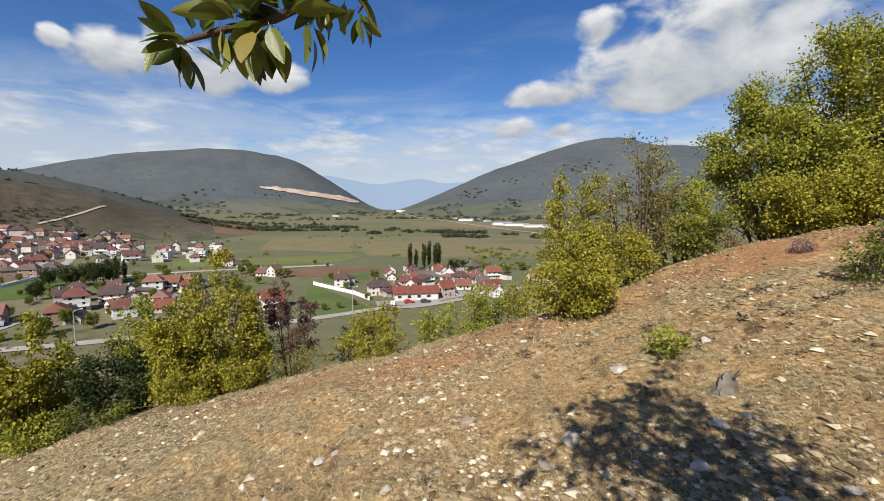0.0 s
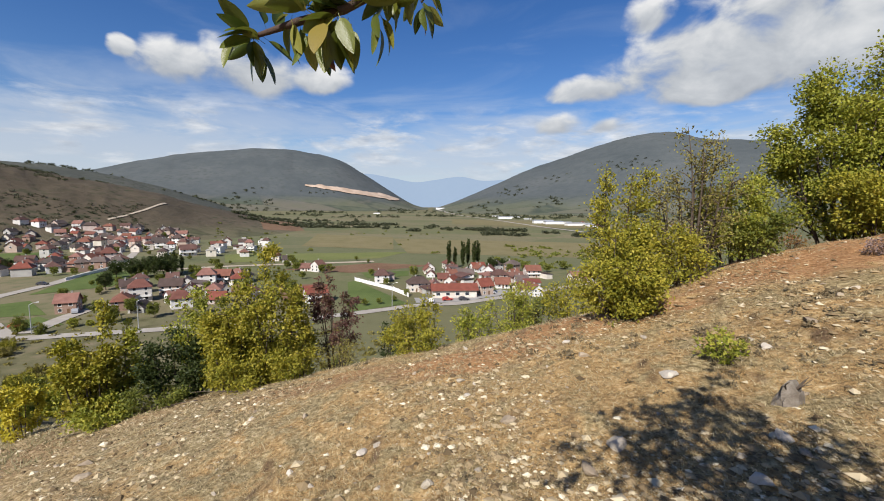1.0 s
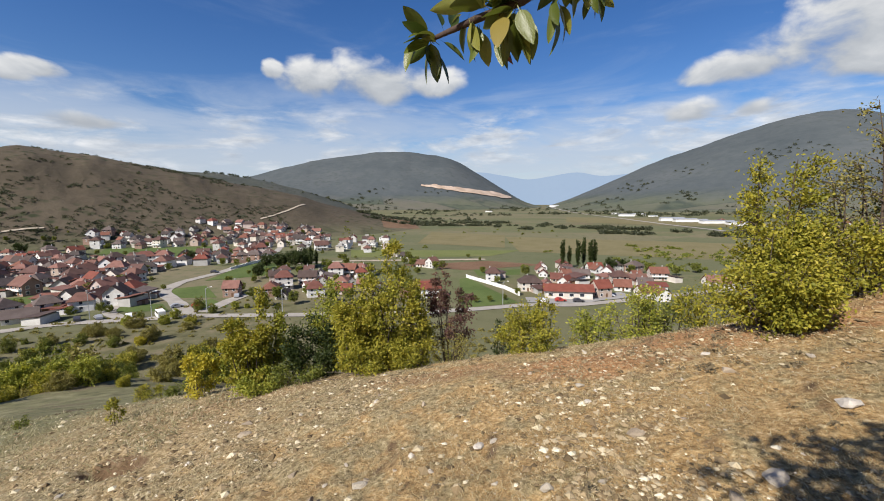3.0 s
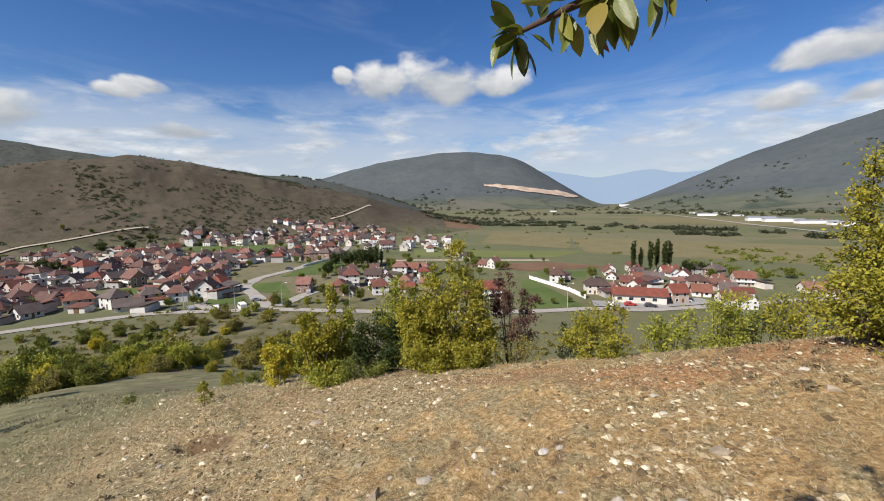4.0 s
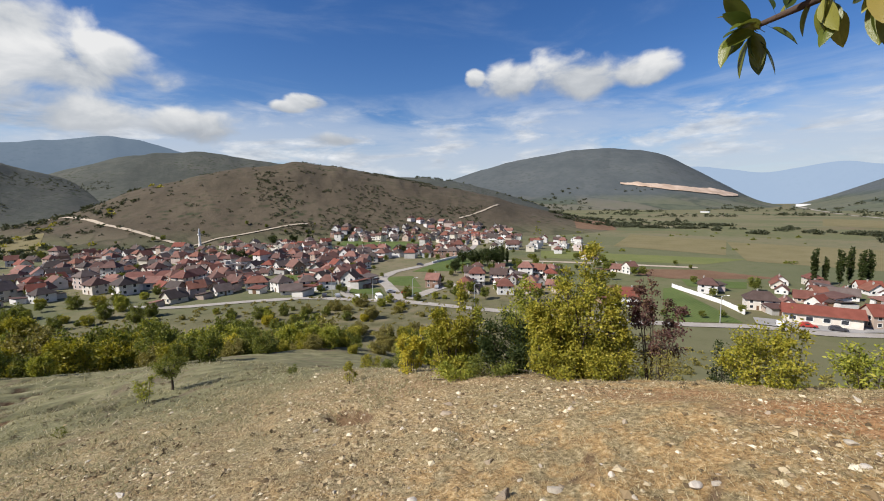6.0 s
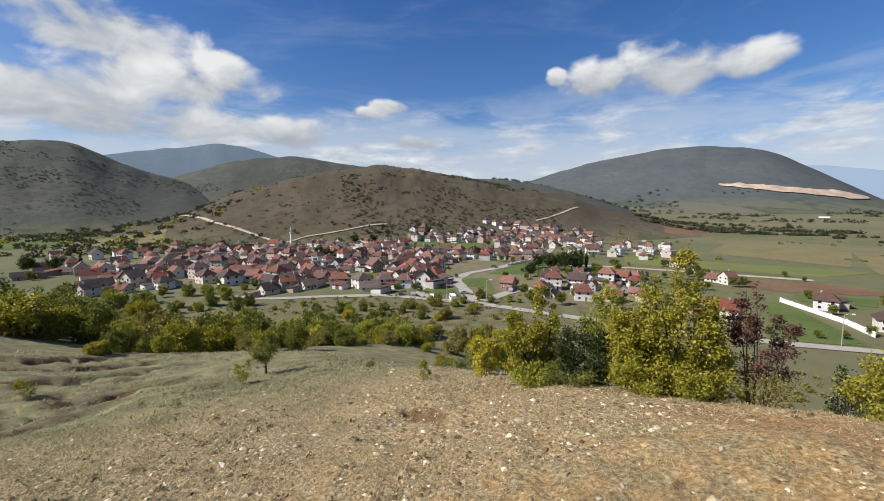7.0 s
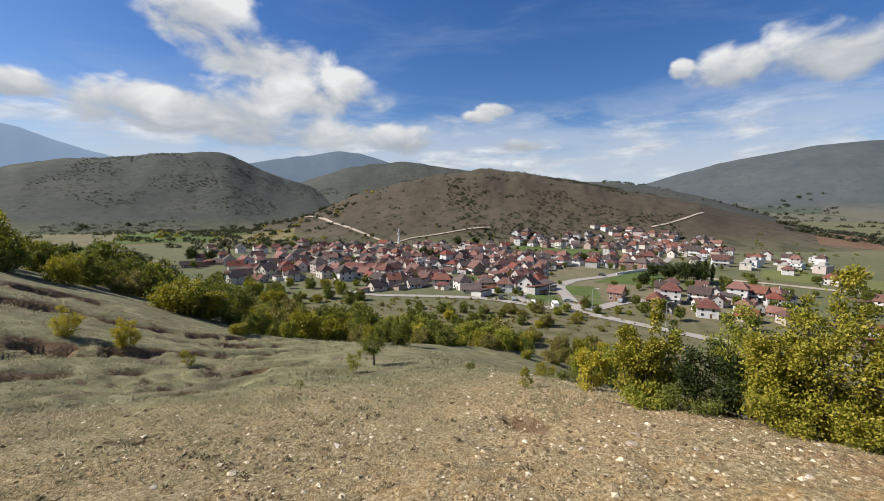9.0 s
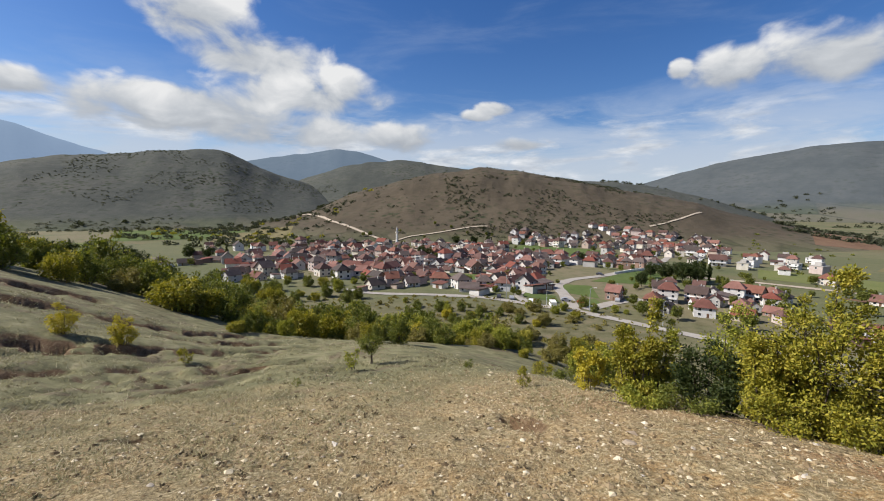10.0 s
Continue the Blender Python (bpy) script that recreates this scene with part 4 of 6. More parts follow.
strip("road_dirt", [(42, 280), (33.5, 281), (24.1, 280), (14.3, 284)], 6.0, MAT_TRACK, "straight dirt road across the fields")
strip("road_far", [(6, 2600), (2.0, 1500), (-3.0, 1050), (-9, 760), (-14, 640)], 10.0, MAT_ROAD, "far pale road across the plain", lift=0.6)
strip("road_forecourt", [(9, 163), (3, 166), (-4, 186)], 9.0, MAT_ASPHALT, "paved forecourt before a long low building", lift=0.25)


def on_slope(name, sights, far0, far1):
    """Where sight lines (heading, degrees up) meet a hill, as (heading, distance)."""
    g, out = RANGES[name], []
    r = np.linspace(far0, far1, 900)
    for az, el in sights:
        x, y = -math.sin(radians(az)) * r, math.cos(radians(az)) * r
        over = np.maximum(g.z(x, y), ground_z(x, y)) >= r * math.tan(radians(el))
        out.append((az, float(r[np.argmax(over)]) if over.any() else far1))
    return out


strip("road_hill_track", on_slope("hill_brown", [(77.6, -4.7), (78.6, -4.3), (81.6, -3.1), (85.3, -1.8), (88.0, -0.9)], 440, 790) + [(89.6, 800), (90.2, 880)], 4.2, MAT_TRACK, "dirt track round the brown hill", lift=0.9, category="track")
strip("road_foot_track", on_slope("hill_brown", [(77.8, -4.6), (74.8, -3.8), (70.1, -3.1), (67.0, -2.5), (64.0, -2.3)], 440, 790), 2.8, MAT_TRACK, "dirt track along the hill's foot", lift=0.9, category="track")
strip("road_spur_track", on_slope("hill_brown", [(44.0, -1.9), (42.5, -1.5), (41.1, -1.0), (39.9, -0.5), (38.7, -0.1)], 440, 790), 3.2, MAT_TRACK, "dirt track up the end of the hill", lift=0.9, category="track")

# the quarry: a pale cut with benches on the far mountain
g = RANGES["mountain_quarried"]
qa = np.linspace(23.4, 11.2, 46)
top_el = np.interp(qa, [11.2, 12.9, 16.3, 19.9, 23.4], [0.75, 1.35, 1.75, 2.3, 2.5])
top_el = top_el + 0.10 * value_noise(qa * 1.3, qa * 0.0, 5) + 0.06 * value_noise(qa * 3.1, qa * 0.0, 6)
low_el = np.interp(qa, [11.2, 12.9, 14.9, 19.2, 23.4], [0.55, 0.7, 0.98, 1.6, 2.35]) + 0.08 * value_noise(qa * 2.0, qa * 0.0, 8)
rr = np.linspace(2150, 3490, 1200)
QX, QY = [], []
for f in np.linspace(0, 1, 9):
    row = []
    for a, lo, hi in zip(qa, low_el, top_el):
        el = lo + (hi - lo) * f
        x, y = -math.sin(radians(a)) * rr, math.cos(radians(a)) * rr
        over = g.z(x, y) >= rr * math.tan(radians(el))
        row.append(at(a, float(rr[np.argmax(over)])))
    QX.append([p[0] for p in row]), QY.append([p[1] for p in row])
QX, QY = np.array(QX), np.array(QY)
bench = (np.arange(9) % 2)[:, None] * 4.0
sheet("quarry", QX, QY, g.z(QX, QY) + 5.0 + bench, MAT_QUARRY, "pale stepped quarry face on the far mountain", "quarry")

# ---------------- the village ----------------
PLASTERS = [(0.66, 0.65, 0.62), (0.58, 0.54, 0.46), (0.70, 0.69, 0.67), (0.45, 0.36, 0.30), (0.62, 0.60, 0.57), (0.30, 0.20, 0.155), (0.42, 0.41, 0.39), (0.66, 0.61, 0.54), (0.52, 0.43, 0.39), (0.70, 0.69, 0.68)]
TILES = [(0.20, 0.062, 0.042), (0.105, 0.058, 0.048), (0.20, 0.085, 0.058), (0.085, 0.058, 0.05), (0.16, 0.066, 0.05), (0.07, 0.055, 0.05), (0.175, 0.09, 0.07), (0.13, 0.07, 0.058), (0.24, 0.12, 0.095), (0.13, 0.10, 0.09)]
MAT_WALL, MAT_WALL_MANY = (plain("house_plaster", None, 0.9, 0.35, 0.4, by_object=PLASTERS, pieces=p) for p in (False, True))
MAT_ROOF, MAT_ROOF_MANY = (plain("roof_tiles", None, 0.85, 0.5, 0.5, by_object=TILES, pieces=p) for p in (False, True))
MAT_WHITE = plain("white_paint", (0.78, 0.77, 0.74), 0.8, 0.2, 0.6)
MAT_PANE = plain("window_pane", (0.03, 0.035, 0.045), 0.12, 0.1, 1.0, spec=0.6, bump=0.0)
MAT_WOOD = plain("door_wood", (0.16, 0.09, 0.05), 0.7, 0.3, 3.0)
MAT_STONE_GREY = plain("grey_concrete", (0.42, 0.40, 0.37), 0.9, 0.35, 0.8)
MAT_METAL = plain("painted_metal", (0.45, 0.46, 0.47), 0.5, 0.2, 2.0, metallic=0.4)
MAT_TYRE = plain("rubber", (0.02, 0.02, 0.02), 0.9, 0.1)
MAT_CAR = plain("car_paint", None, 0.3, 0.1, 1.0, by_object=[(0.75, 0.75, 0.76), (0.05, 0.05, 0.06), (0.35, 0.04, 0.03), (0.3, 0.31, 0.33), (0.06, 0.1, 0.2)], spec=0.5, bump=0.0)


def poly(name, verts, faces, mats, slots=None):
    me = bpy.data.meshes.new(name)
    me.from_pydata([tuple(v) for v in verts], [], faces)
    for m in (mats if isinstance(mats, (list, tuple)) else [mats]):
        me.materials.append(m)
    if slots:
        me.polygons.foreach_set("material_index", slots)
    me.update()
    return new(name, me)


def box_data(x0, x1, y0, y1, z0, z1):
    v = [(x, y, z) for z in (z0, z1) for y in (y0, y1) for x in (x0, x1)]
    f = [(0, 2, 3, 1), (4, 5, 7, 6), (0, 1, 5, 4), (2, 6, 7, 3), (0, 4, 6, 2), (1, 3, 7, 5)]
    return v, f


def join(*data):
    V, F = [], []
    for v, f in data:
        F += [tuple(i + len(V) for i in q) for q in f]
        V += list(v)
    return V, F


def window_ob(w, h):
    """A window unit: frame, cross bar and panes, standing out of the wall towards -y."""
    def rect(x, z0, z1, y):
        return [(-x, y, z0), (x, y, z0), (x, y, z1), (-x, y, z1)]

    V = rect(w / 2 + 0.12, -0.12, h + 0.12, 0.05) + rect(w / 2 + 0.12, -0.12, h + 0.12, -0.1) + rect(w / 2, 0, h, -0.08) + rect(w / 2, 0, h, -0.02)
    F = [(4 * k + i, 4 * k + (i + 1) % 4, 4 * k + 4 + (i + 1) % 4, 4 * k + 4 + i) for k in range(3) for i in range(4)] + [(12, 13, 14, 15)]
    return poly("window", V, F, [MAT_WHITE, MAT_PANE], [0] * 12 + [1])


def house(w, d, storeys, roof, seed, balcony=False, label="house", far=False):
    """A village house: plastered walls, tiled roof, chimney, door and windows of their own."""
    rng = random.Random(seed)
    root = new("house")
    H = 2.6 * storeys + 0.3
    rise, e = (0.36 if roof == "hip" else 0.42) * d, 0.65
    if roof == "flat":
        rise = 0.0
    if roof == "gable":
        V = [(-w / 2, -d / 2, -1.5), (w / 2, -d / 2, -1.5), (w / 2, d / 2, -1.5), (-w / 2, d / 2, -1.5), (-w / 2, -d / 2, H), (w / 2, -d / 2, H), (w / 2, d / 2, H), (-w / 2, d / 2, H), (-w / 2, 0, H + rise), (w / 2, 0, H + rise)]
        F = [(0, 1, 5, 4), (2, 3, 7, 6), (1, 2, 6, 9, 5), (3, 0, 4, 8, 7), (4, 5, 9, 8), (6, 7, 8, 9)]
    else:
        V, F = box_data(-w / 2, w / 2, -d / 2, d / 2, -1.5, H)
    part("wall", poly("wall", V, F, MAT_WALL), root)
    th, s = 0.22, rise / (d / 2) if rise else 0
    if roof == "flat":
        V, F = join(box_data(-w / 2 - 0.3, w / 2 + 0.3, -d / 2 - 0.3, d / 2 + 0.3, H, H + 0.3), box_data(-w / 4, w / 4, -d / 4, d / 4, H + 0.3, H + 2.4))
    else:
        k = 0 if roof == "gable" else d * 0.42
        lo = H - e * s
        x, y = w / 2 + e, d / 2 + e
        V = [(-x, -y, lo), (x, -y, lo), (x, y, lo), (-x, y, lo), (-x, -y, lo + th), (x, -y, lo + th), (x, y, lo + th), (-x, y, lo + th), (-x + k, 0, H + rise + th), (x - k, 0, H + rise + th), (-x + k, 0, H + rise + 0.02), (x - k, 0, H + rise + 0.02)]
        F = [(4, 5, 9, 8), (6, 7, 8, 9), (0, 1, 5, 4), (2, 3, 7, 6), (1, 2, 6, 9, 5) if k else (1, 11, 2, 6, 9, 5), (3, 0, 4, 8, 7) if k else (3, 10, 0, 4, 8, 7), (0, 10, 11, 1), (2, 11, 10, 3)]
    part("roof", poly("roof", V, F, MAT_ROOF if roof != "flat" else MAT_STONE_GREY), root)
    if roof != "flat":
        cx = rng.uniform(-0.3, 0.3) * w
        V, F = join(box_data(cx - 0.3, cx + 0.3, 0.5, 1.1, H + rise * 0.5, H + rise + 0.8), box_data(cx - 0.38, cx + 0.38, 0.42, 1.18, H + rise + 0.8, H + rise + 0.95))
        part("chimney", poly("chimney", V, F, MAT_STONE_GREY), root)
    V, F = join(box_data(-0.5, 0.5, -0.06, 0.05, 0, 2.1), box_data(-0.6, 0.6, -0.1, 0.05, 2.1, 2.2))
    dr = part("door", poly("door", V, F, MAT_WOOD), root)
    dr.location = (rng.uniform(-0.2, 0.2) * w, -d / 2, 0.1)
    win = window_ob(1.3, 1.35)
    first = True
    for st in range(storeys):
        z = 2.6 * st + 1.0
        for side, (run, ang) in enumerate(((w, 0), (d, 90), (w, 180), (d, 270))):
            n = 1 if side == 2 else 3 if run > 10.5 else 2
            if far:
                n = 2 if side == 0 else 1
                if side == 2 or side and st == 0 and storeys > 1:
                    continue
            for i in range(n):
                u = (i + 0.5) / n * run - run / 2
                if st == 0 and side == 0 and abs(u - dr.location[0]) < 1.3:
                    continue
                o = win if first else win.copy()
                if not first:
                    scene.collection.objects.link(o)
                first = False
                part("window", o, root)
                a, dd = radians(ang), (d / 2 if side % 2 == 0 else w / 2)
                o.location = (u * math.cos(a) + dd * math.sin(a), u * math.sin(a) - dd * math.cos(a), z)
                o.rotation_euler = (0, 0, a)
    if balcony and storeys > 1:
        V, F = join(box_data(-w / 2 + 0.3, w / 2 - 0.3, -d / 2 - 1.3, -d / 2, 2.7, 2.9), box_data(-w / 2 + 0.3, w / 2 - 0.3, -d / 2 - 1.3, -d / 2 - 1.18, 2.9, 3.8), box_data(-w / 2 + 0.3, -w / 2 + 0.42, -d / 2 - 1.18, -d / 2, 2.9, 3.8), box_data(w / 2 - 0.42, w / 2 - 0.3, -d / 2 - 1.18, -d / 2, 2.9, 3.8))
        part("balcony", poly("balcony", V, F, MAT_WHITE), root)
    return tagged(root, label, "house", "village houses")


HOUSES = [house(9.5, 8.5, 2, "hip", 1, False, "two-storey plastered village house with a hipped tile roof"), house(11, 8, 2, "gable", 2, True, "two-storey village house with a gabled roof and balcony"),
          house(8.5, 7.5, 1, "gable", 3, False, "small single-storey house with a gabled tile roof"), house(10, 9, 3, "hip", 4, True, "three-storey village house with a balcony and tile roof"),
          house(12, 7.5, 1, "gable", 5, False, "long low house with a gabled tile roof"), house(8, 8, 2, "gable", 6, False, "narrow two-storey house with a steep tile roof"),
          house(13, 9, 2, "hip", 7, False, "broad two-storey house with a hipped roof"), house(9, 8, 3, "flat", 8, True, "unfinished three-storey concrete house with a flat roof")]
FAR_HOUSES = [house(9.5, 8.5, 2, "hip", 11, False, "two-storey village house with a hipped tile roof", True), house(11, 8, 2, "gable", 12, True, "two-storey village house with a balcony and gabled roof", True),
              house(8.5, 7.5, 1, "gable", 13, False, "small house with a gabled tile roof", True), house(9, 8.5, 3, "hip", 14, True, "three-storey village house with a tile roof", True),
              house(12, 7.5, 1, "gable", 15, False, "long low village house with a gabled roof", True), house(8, 8, 2, "gable", 16, False, "narrow village house with a steep tile roof", True),
              house(12, 8.5, 2, "hip", 17, False, "broad village house with a hipped tile roof", True), house(9, 8, 2, "flat", 18, True, "flat-roofed pale concrete village house", True)]
SPOTS, CROWD = [], []
rng = np.random.default_rng(77)
used = set()


def settle(kind, az, dist, turn, scale=1.0):
    x, y = at(az, dist)
    SPOTS.append((x, y))
    if dist > 395:
        CROWD.append((kind, x, y, turn, scale))
        return None
    far = dist > 265
    model = (FAR_HOUSES if far else HOUSES)[kind]
    if (kind, far) not in used:
        used.add((kind, far))
        return put(model, x, y, 0.0, turn, scale)
    return copy_put(model, x, y, 0.0, turn, scale)


# houses that can be told apart
for kind, az, dist, turn in ((6, 70.6, 208, 62), (4, 66.6, 191, 62), (0, 64.6, 200, 70), (5, 47.7, 190, 30), (3, 41.6, 196, 40), (3, 35.0, 216, 30), (1, 38.6, 204, 25), (6, 48.6, 306, 140), (3, 39.9, 485, 20), (3, 40.6, 470, 60),
                             (0, 13.6, 205, 15), (6, 8.6, 183, 20), (4, 6.4, 187, 100), (4, 2.1, 220, 10), (0, -2.6, 209, 20), (1, -7.0, 227, 15), (2, 5.0, 205, 10), (2, -0.5, 194, 60), (4, -4.6, 214, 20), (5, -1.2, 222, 80), (2, 3.9, 198, 70), (2, -5.6, 205, 10), (4, -12.9, 227, 20),
                             (1, 22.4, 166, 35), (5, 108.3, 338, 20), (1, 107.2, 344, 110), (6, 104.7, 328, 15), (4, 102.2, 322, 105), (4, 98.9, 328, 60), (0, 94.5, 264, 20), (5, 91.1, 248, 100), (5, 96.6, 300, 30), (3, 30.2, 390, 20), (0, 27.3, 300, 15), (2, 25.7, 292, 15), (7, 30.0, 372, 10), (2, 23.4, 250, 10), (5, 22.0, 246, 70)):
    settle(kind, az, dist, turn, 0.72)


def quarter(n, a0, a1, d0, d1, gap, kinds, base=25, size=1.0):
    for _ in range(n * 12):
        if n <= 0:
            return
        a, d = rng.uniform(a0, a1), math.sqrt(rng.uniform(d0 * d0, d1 * d1))
        x, y = at(a, d)
        if any((x - p[0]) ** 2 + (y - p[1]) ** 2 < gap * gap for p in SPOTS):
            continue
        if 43.5 < a < 57.5 and d < 300 and not (a > 56 and d > 240):
            continue
        if 63.0 < a < 71 and 203 < d < 250 or 49 < a < 61 and 345 < d < 450:
            continue
        settle(kinds[rng.integers(len(kinds))], a, d, base + rng.choice([0, 90, 180, 270]) + rng.normal() * 14, size * rng.uniform(0.64, 0.92))
        n -= 1


quarter(46, 57, 80, 196, 262, 9.3, (0, 1, 2, 4, 5, 0, 2))
quarter(80, 56, 90, 255, 345, 9.6, (0, 1, 2, 3, 5, 0, 6))
quarter(64, 58, 90, 345, 445, 10.0, (0, 1, 2, 3, 5, 7))
quarter(30, 80, 98, 232, 330, 10.5, (0, 1, 2, 4, 5))
quarter(16, 90, 101, 330, 430, 14.0, (0, 1, 2, 5))
quarter(26, 43, 58, 300, 350, 10.0, (0, 1, 3, 6))
quarter(44, 36, 60, 395, 485, 11.5, (0, 1, 3, 5, 6, 2))
quarter(36, 37, 52, 480, 548, 10.5, (0, 1, 2, 5, 6, 4))
quarter(20, 51, 61, 475, 508, 10.5, (0, 1, 3, 5, 2))
quarter(16, 28, 41, 330, 440, 15.0, (0, 1, 3, 7))
quarter(20, 30, 44.5, 176, 232, 8.6, (0, 1, 3, 6, 5, 2), size=0.82)
quarter(18, -9, 8, 178, 250, 8.6, (0, 2, 4, 5, 2), size=0.85)
quarter(16, -34, -13, 760, 1000, 26.0, (0, 1, 6))
for kind in range(8):
    if (kind, True) not in used:
        settle(kind, 62 + 3 * kind, 380, 20, 0.8)
    if (kind, False) not in used:
        settle(kind, 60 + 2 * kind, 262, 20, 0.8)
# the far side of the village, closely built: one mesh
V, F, slots, looks = [], [], [], [MAT_WALL_MANY, MAT_ROOF_MANY, MAT_STONE_GREY, MAT_WOOD, MAT_WHITE, MAT_PANE]
swap = {MAT_WALL.name: 0, MAT_ROOF.name: 1, MAT_STONE_GREY.name: 2, MAT_WOOD.name: 3, MAT_WHITE.name: 4, MAT_PANE.name: 5}
for kind, x, y, turn, scale in CROWD:
    stand = Matrix.Translation((x, y, float(land_z(np.array([x]), np.array([y]))[0]))) @ Euler((0, 0, radians(turn))).to_matrix().to_4x4() @ Matrix.Scale(scale, 4)
    for piece in FAR_HOUSES[kind].children:
        m, n = stand @ piece.matrix_basis, len(V)
        V += [m @ v.co for v in piece.data.vertices]
        for face in piece.data.polygons:
            F.append(tuple(n + i for i in face.vertices))
            slots.append(swap[piece.data.materials[face.material_index].name])
tagged(poly("distant_houses", V, F, looks, slots), "closely built village houses with red and brown roofs", "houses", kind="stuff")


barn = new("shed")
V, F = box_data(-3, 3, -2.2, 2.2, -1.2, 2.4)
part("wall", poly("wall", V, F, MAT_WALL), barn)
V = [(-3.4, -2.7, 2.2), (3.4, -2.7, 2.2), (3.4, 2.7, 2.9), (-3.4, 2.7, 2.9), (-3.4, -2.7, 2.4), (3.4, -2.7, 2.4), (3.4, 2.7, 3.1), (-3.4, 2.7, 3.1)]
part("roof", poly("roof", V, [(3, 2, 1, 0), (4, 5, 6, 7), (0, 1, 5, 4), (1, 2, 6, 5), (2, 3, 7, 6), (3, 0, 4, 7)], MAT_ROOF), barn)
part("door", poly("door", *box_data(-0.9, 0.9, -2.27, -2.15, 0, 2.0), MAT_WOOD), barn)
tagged(barn, "low lean-to shed beside village houses", "shed", "sheds among the houses")
HOMES = [p for p in SPOTS if math.hypot(*p) < 470][:230]
put(barn, HOMES[0][0] + 8, HOMES[0][1] - 3, 0, 30)
for p in HOMES[1:]:
    for _ in range(1 if rng.uniform() < 0.75 else 2):
        a, d = rng.uniform(0, 6.28), rng.uniform(6.5, 9.0)
        copy_put(barn, p[0] + d * math.cos(a), p[1] + d * math.sin(a), 0, 25 + 90 * rng.integers(4) + rng.normal() * 12, rng.uniform(0.7, 1.3), rng.uniform(0.8, 1.2))


def minaret():
    root = new("minaret")

    def ring(levels, sides=14):
        V = [(r * math.cos(2 * math.pi * i / sides), r * math.sin(2 * math.pi * i / sides), z) for r, z in levels for i in range(sides)]
        F = [(k * sides + i, k * sides + (i + 1) % sides, (k + 1) * sides + (i + 1) % sides, (k + 1) * sides + i) for k in range(len(levels) - 1) for i in range(sides)]
        return V, F

    V, F = ring([(1.5, -1), (1.5, 3.5), (1.05, 4.2), (0.95, 12.6), (0.95, 12.7)])
    part("shaft", poly("shaft", V, F, MAT_WHITE), root)
    V, F = ring([(0.95, 12.2), (1.6, 12.9), (1.6, 13.8), (1.5, 13.8), (1.5, 12.95), (0.8, 12.95)])
    part("gallery", poly("gallery", V, F, MAT_WHITE), root)
    V, F = ring([(0.8, 12.9), (0.75, 16.0), (0.95, 16.1), (0.5, 17.8), (0.04, 19.8)])
    part("spire", poly("spire", V, F, MAT_METAL), root)
    return tagged(root, "slender white minaret with a pointed cap", "minaret")


put(minaret(), *at(76.6, 452))

# the long low building with a red roof by the main road, and a hall at the village's end
for az, dist, turn, w, d in ((3.6, 172, 12, 18, 7), (80.6, 262, 60, 30, 11), (83.5, 246, 60, 26, 10), (75.0, 320, 62, 24, 10)):
    root = new("hall")
    V, F = box_data(-w / 2, w / 2, -d / 2, d / 2, -1.5, 3.4)
    part("wall", poly("wall", V, F, MAT_WALL), root)
    V = [(-w / 2 - 0.8, -d / 2 - 0.8, 3.2), (w / 2 + 0.8, -d / 2 - 0.8, 3.2), (w / 2 + 0.8, d / 2 + 0.8, 3.2), (-w / 2 - 0.8, d / 2 + 0.8, 3.2), (-w / 2 - 0.8, 0, 5.6), (w / 2 + 0.8, 0, 5.6)]
    part("roof", poly("roof", V, [(0, 1, 5, 4), (2, 3, 4, 5), (1, 2, 5), (3, 0, 4), (3, 2, 1, 0)], MAT_ROOF), root)
    win = window_ob(1.6, 1.2)
    for i in range(int(w / 4)):
        o = win if i == 0 else win.copy()
        if i:
            scene.collection.objects.link(o)
        part("window", o, root).location = (-w / 2 + 2 + i * 4, -d / 2, 1.2)
    tagged(put(root, *at(az, dist), 0, turn), "long low hall with a red tile roof", "hall", "long halls")

# far sheds on the plain
shed = new("warehouse")
part("wall", poly("wall", *box_data(-22, 22, -9, 9, -2, 6.0), MAT_WHITE), shed)
V = [(-22.6, -9.6, 6), (22.6, -9.6, 6), (22.6, 9.6, 6), (-22.6, 9.6, 6), (-22.6, 0, 8), (22.6, 0, 8)]
part("roof", poly("roof", V, [(0, 1, 5, 4), (2, 3, 4, 5), (1, 2, 5), (3, 0, 4), (3, 2, 1, 0)], MAT_METAL), shed)
tagged(put(shed, *at(-8.2, 970), 0, 8), "long white warehouse out on the plain", "warehouse", "warehouses on the plain")
for az, dist, turn, s in ((-9.6, 930, 12, 0.9), (-10.9, 950, 5, 0.7), (-12.2, 880, 20, 0.8), (-13.4, 900, 0, 0.7), (-3.2, 1270, 10, 0.9), (-4.6, 1380, 5, 0.8), (-6.2, 1250, 30, 0.5), (5.6, 2600, 0, 1.2), (-2.0, 1500, 0, 0.6), (-14.6, 860, 15, 0.7), (14.2, 1750, 0, 0.6)):
    copy_put(shed, *at(az, dist), 0, turn, s)

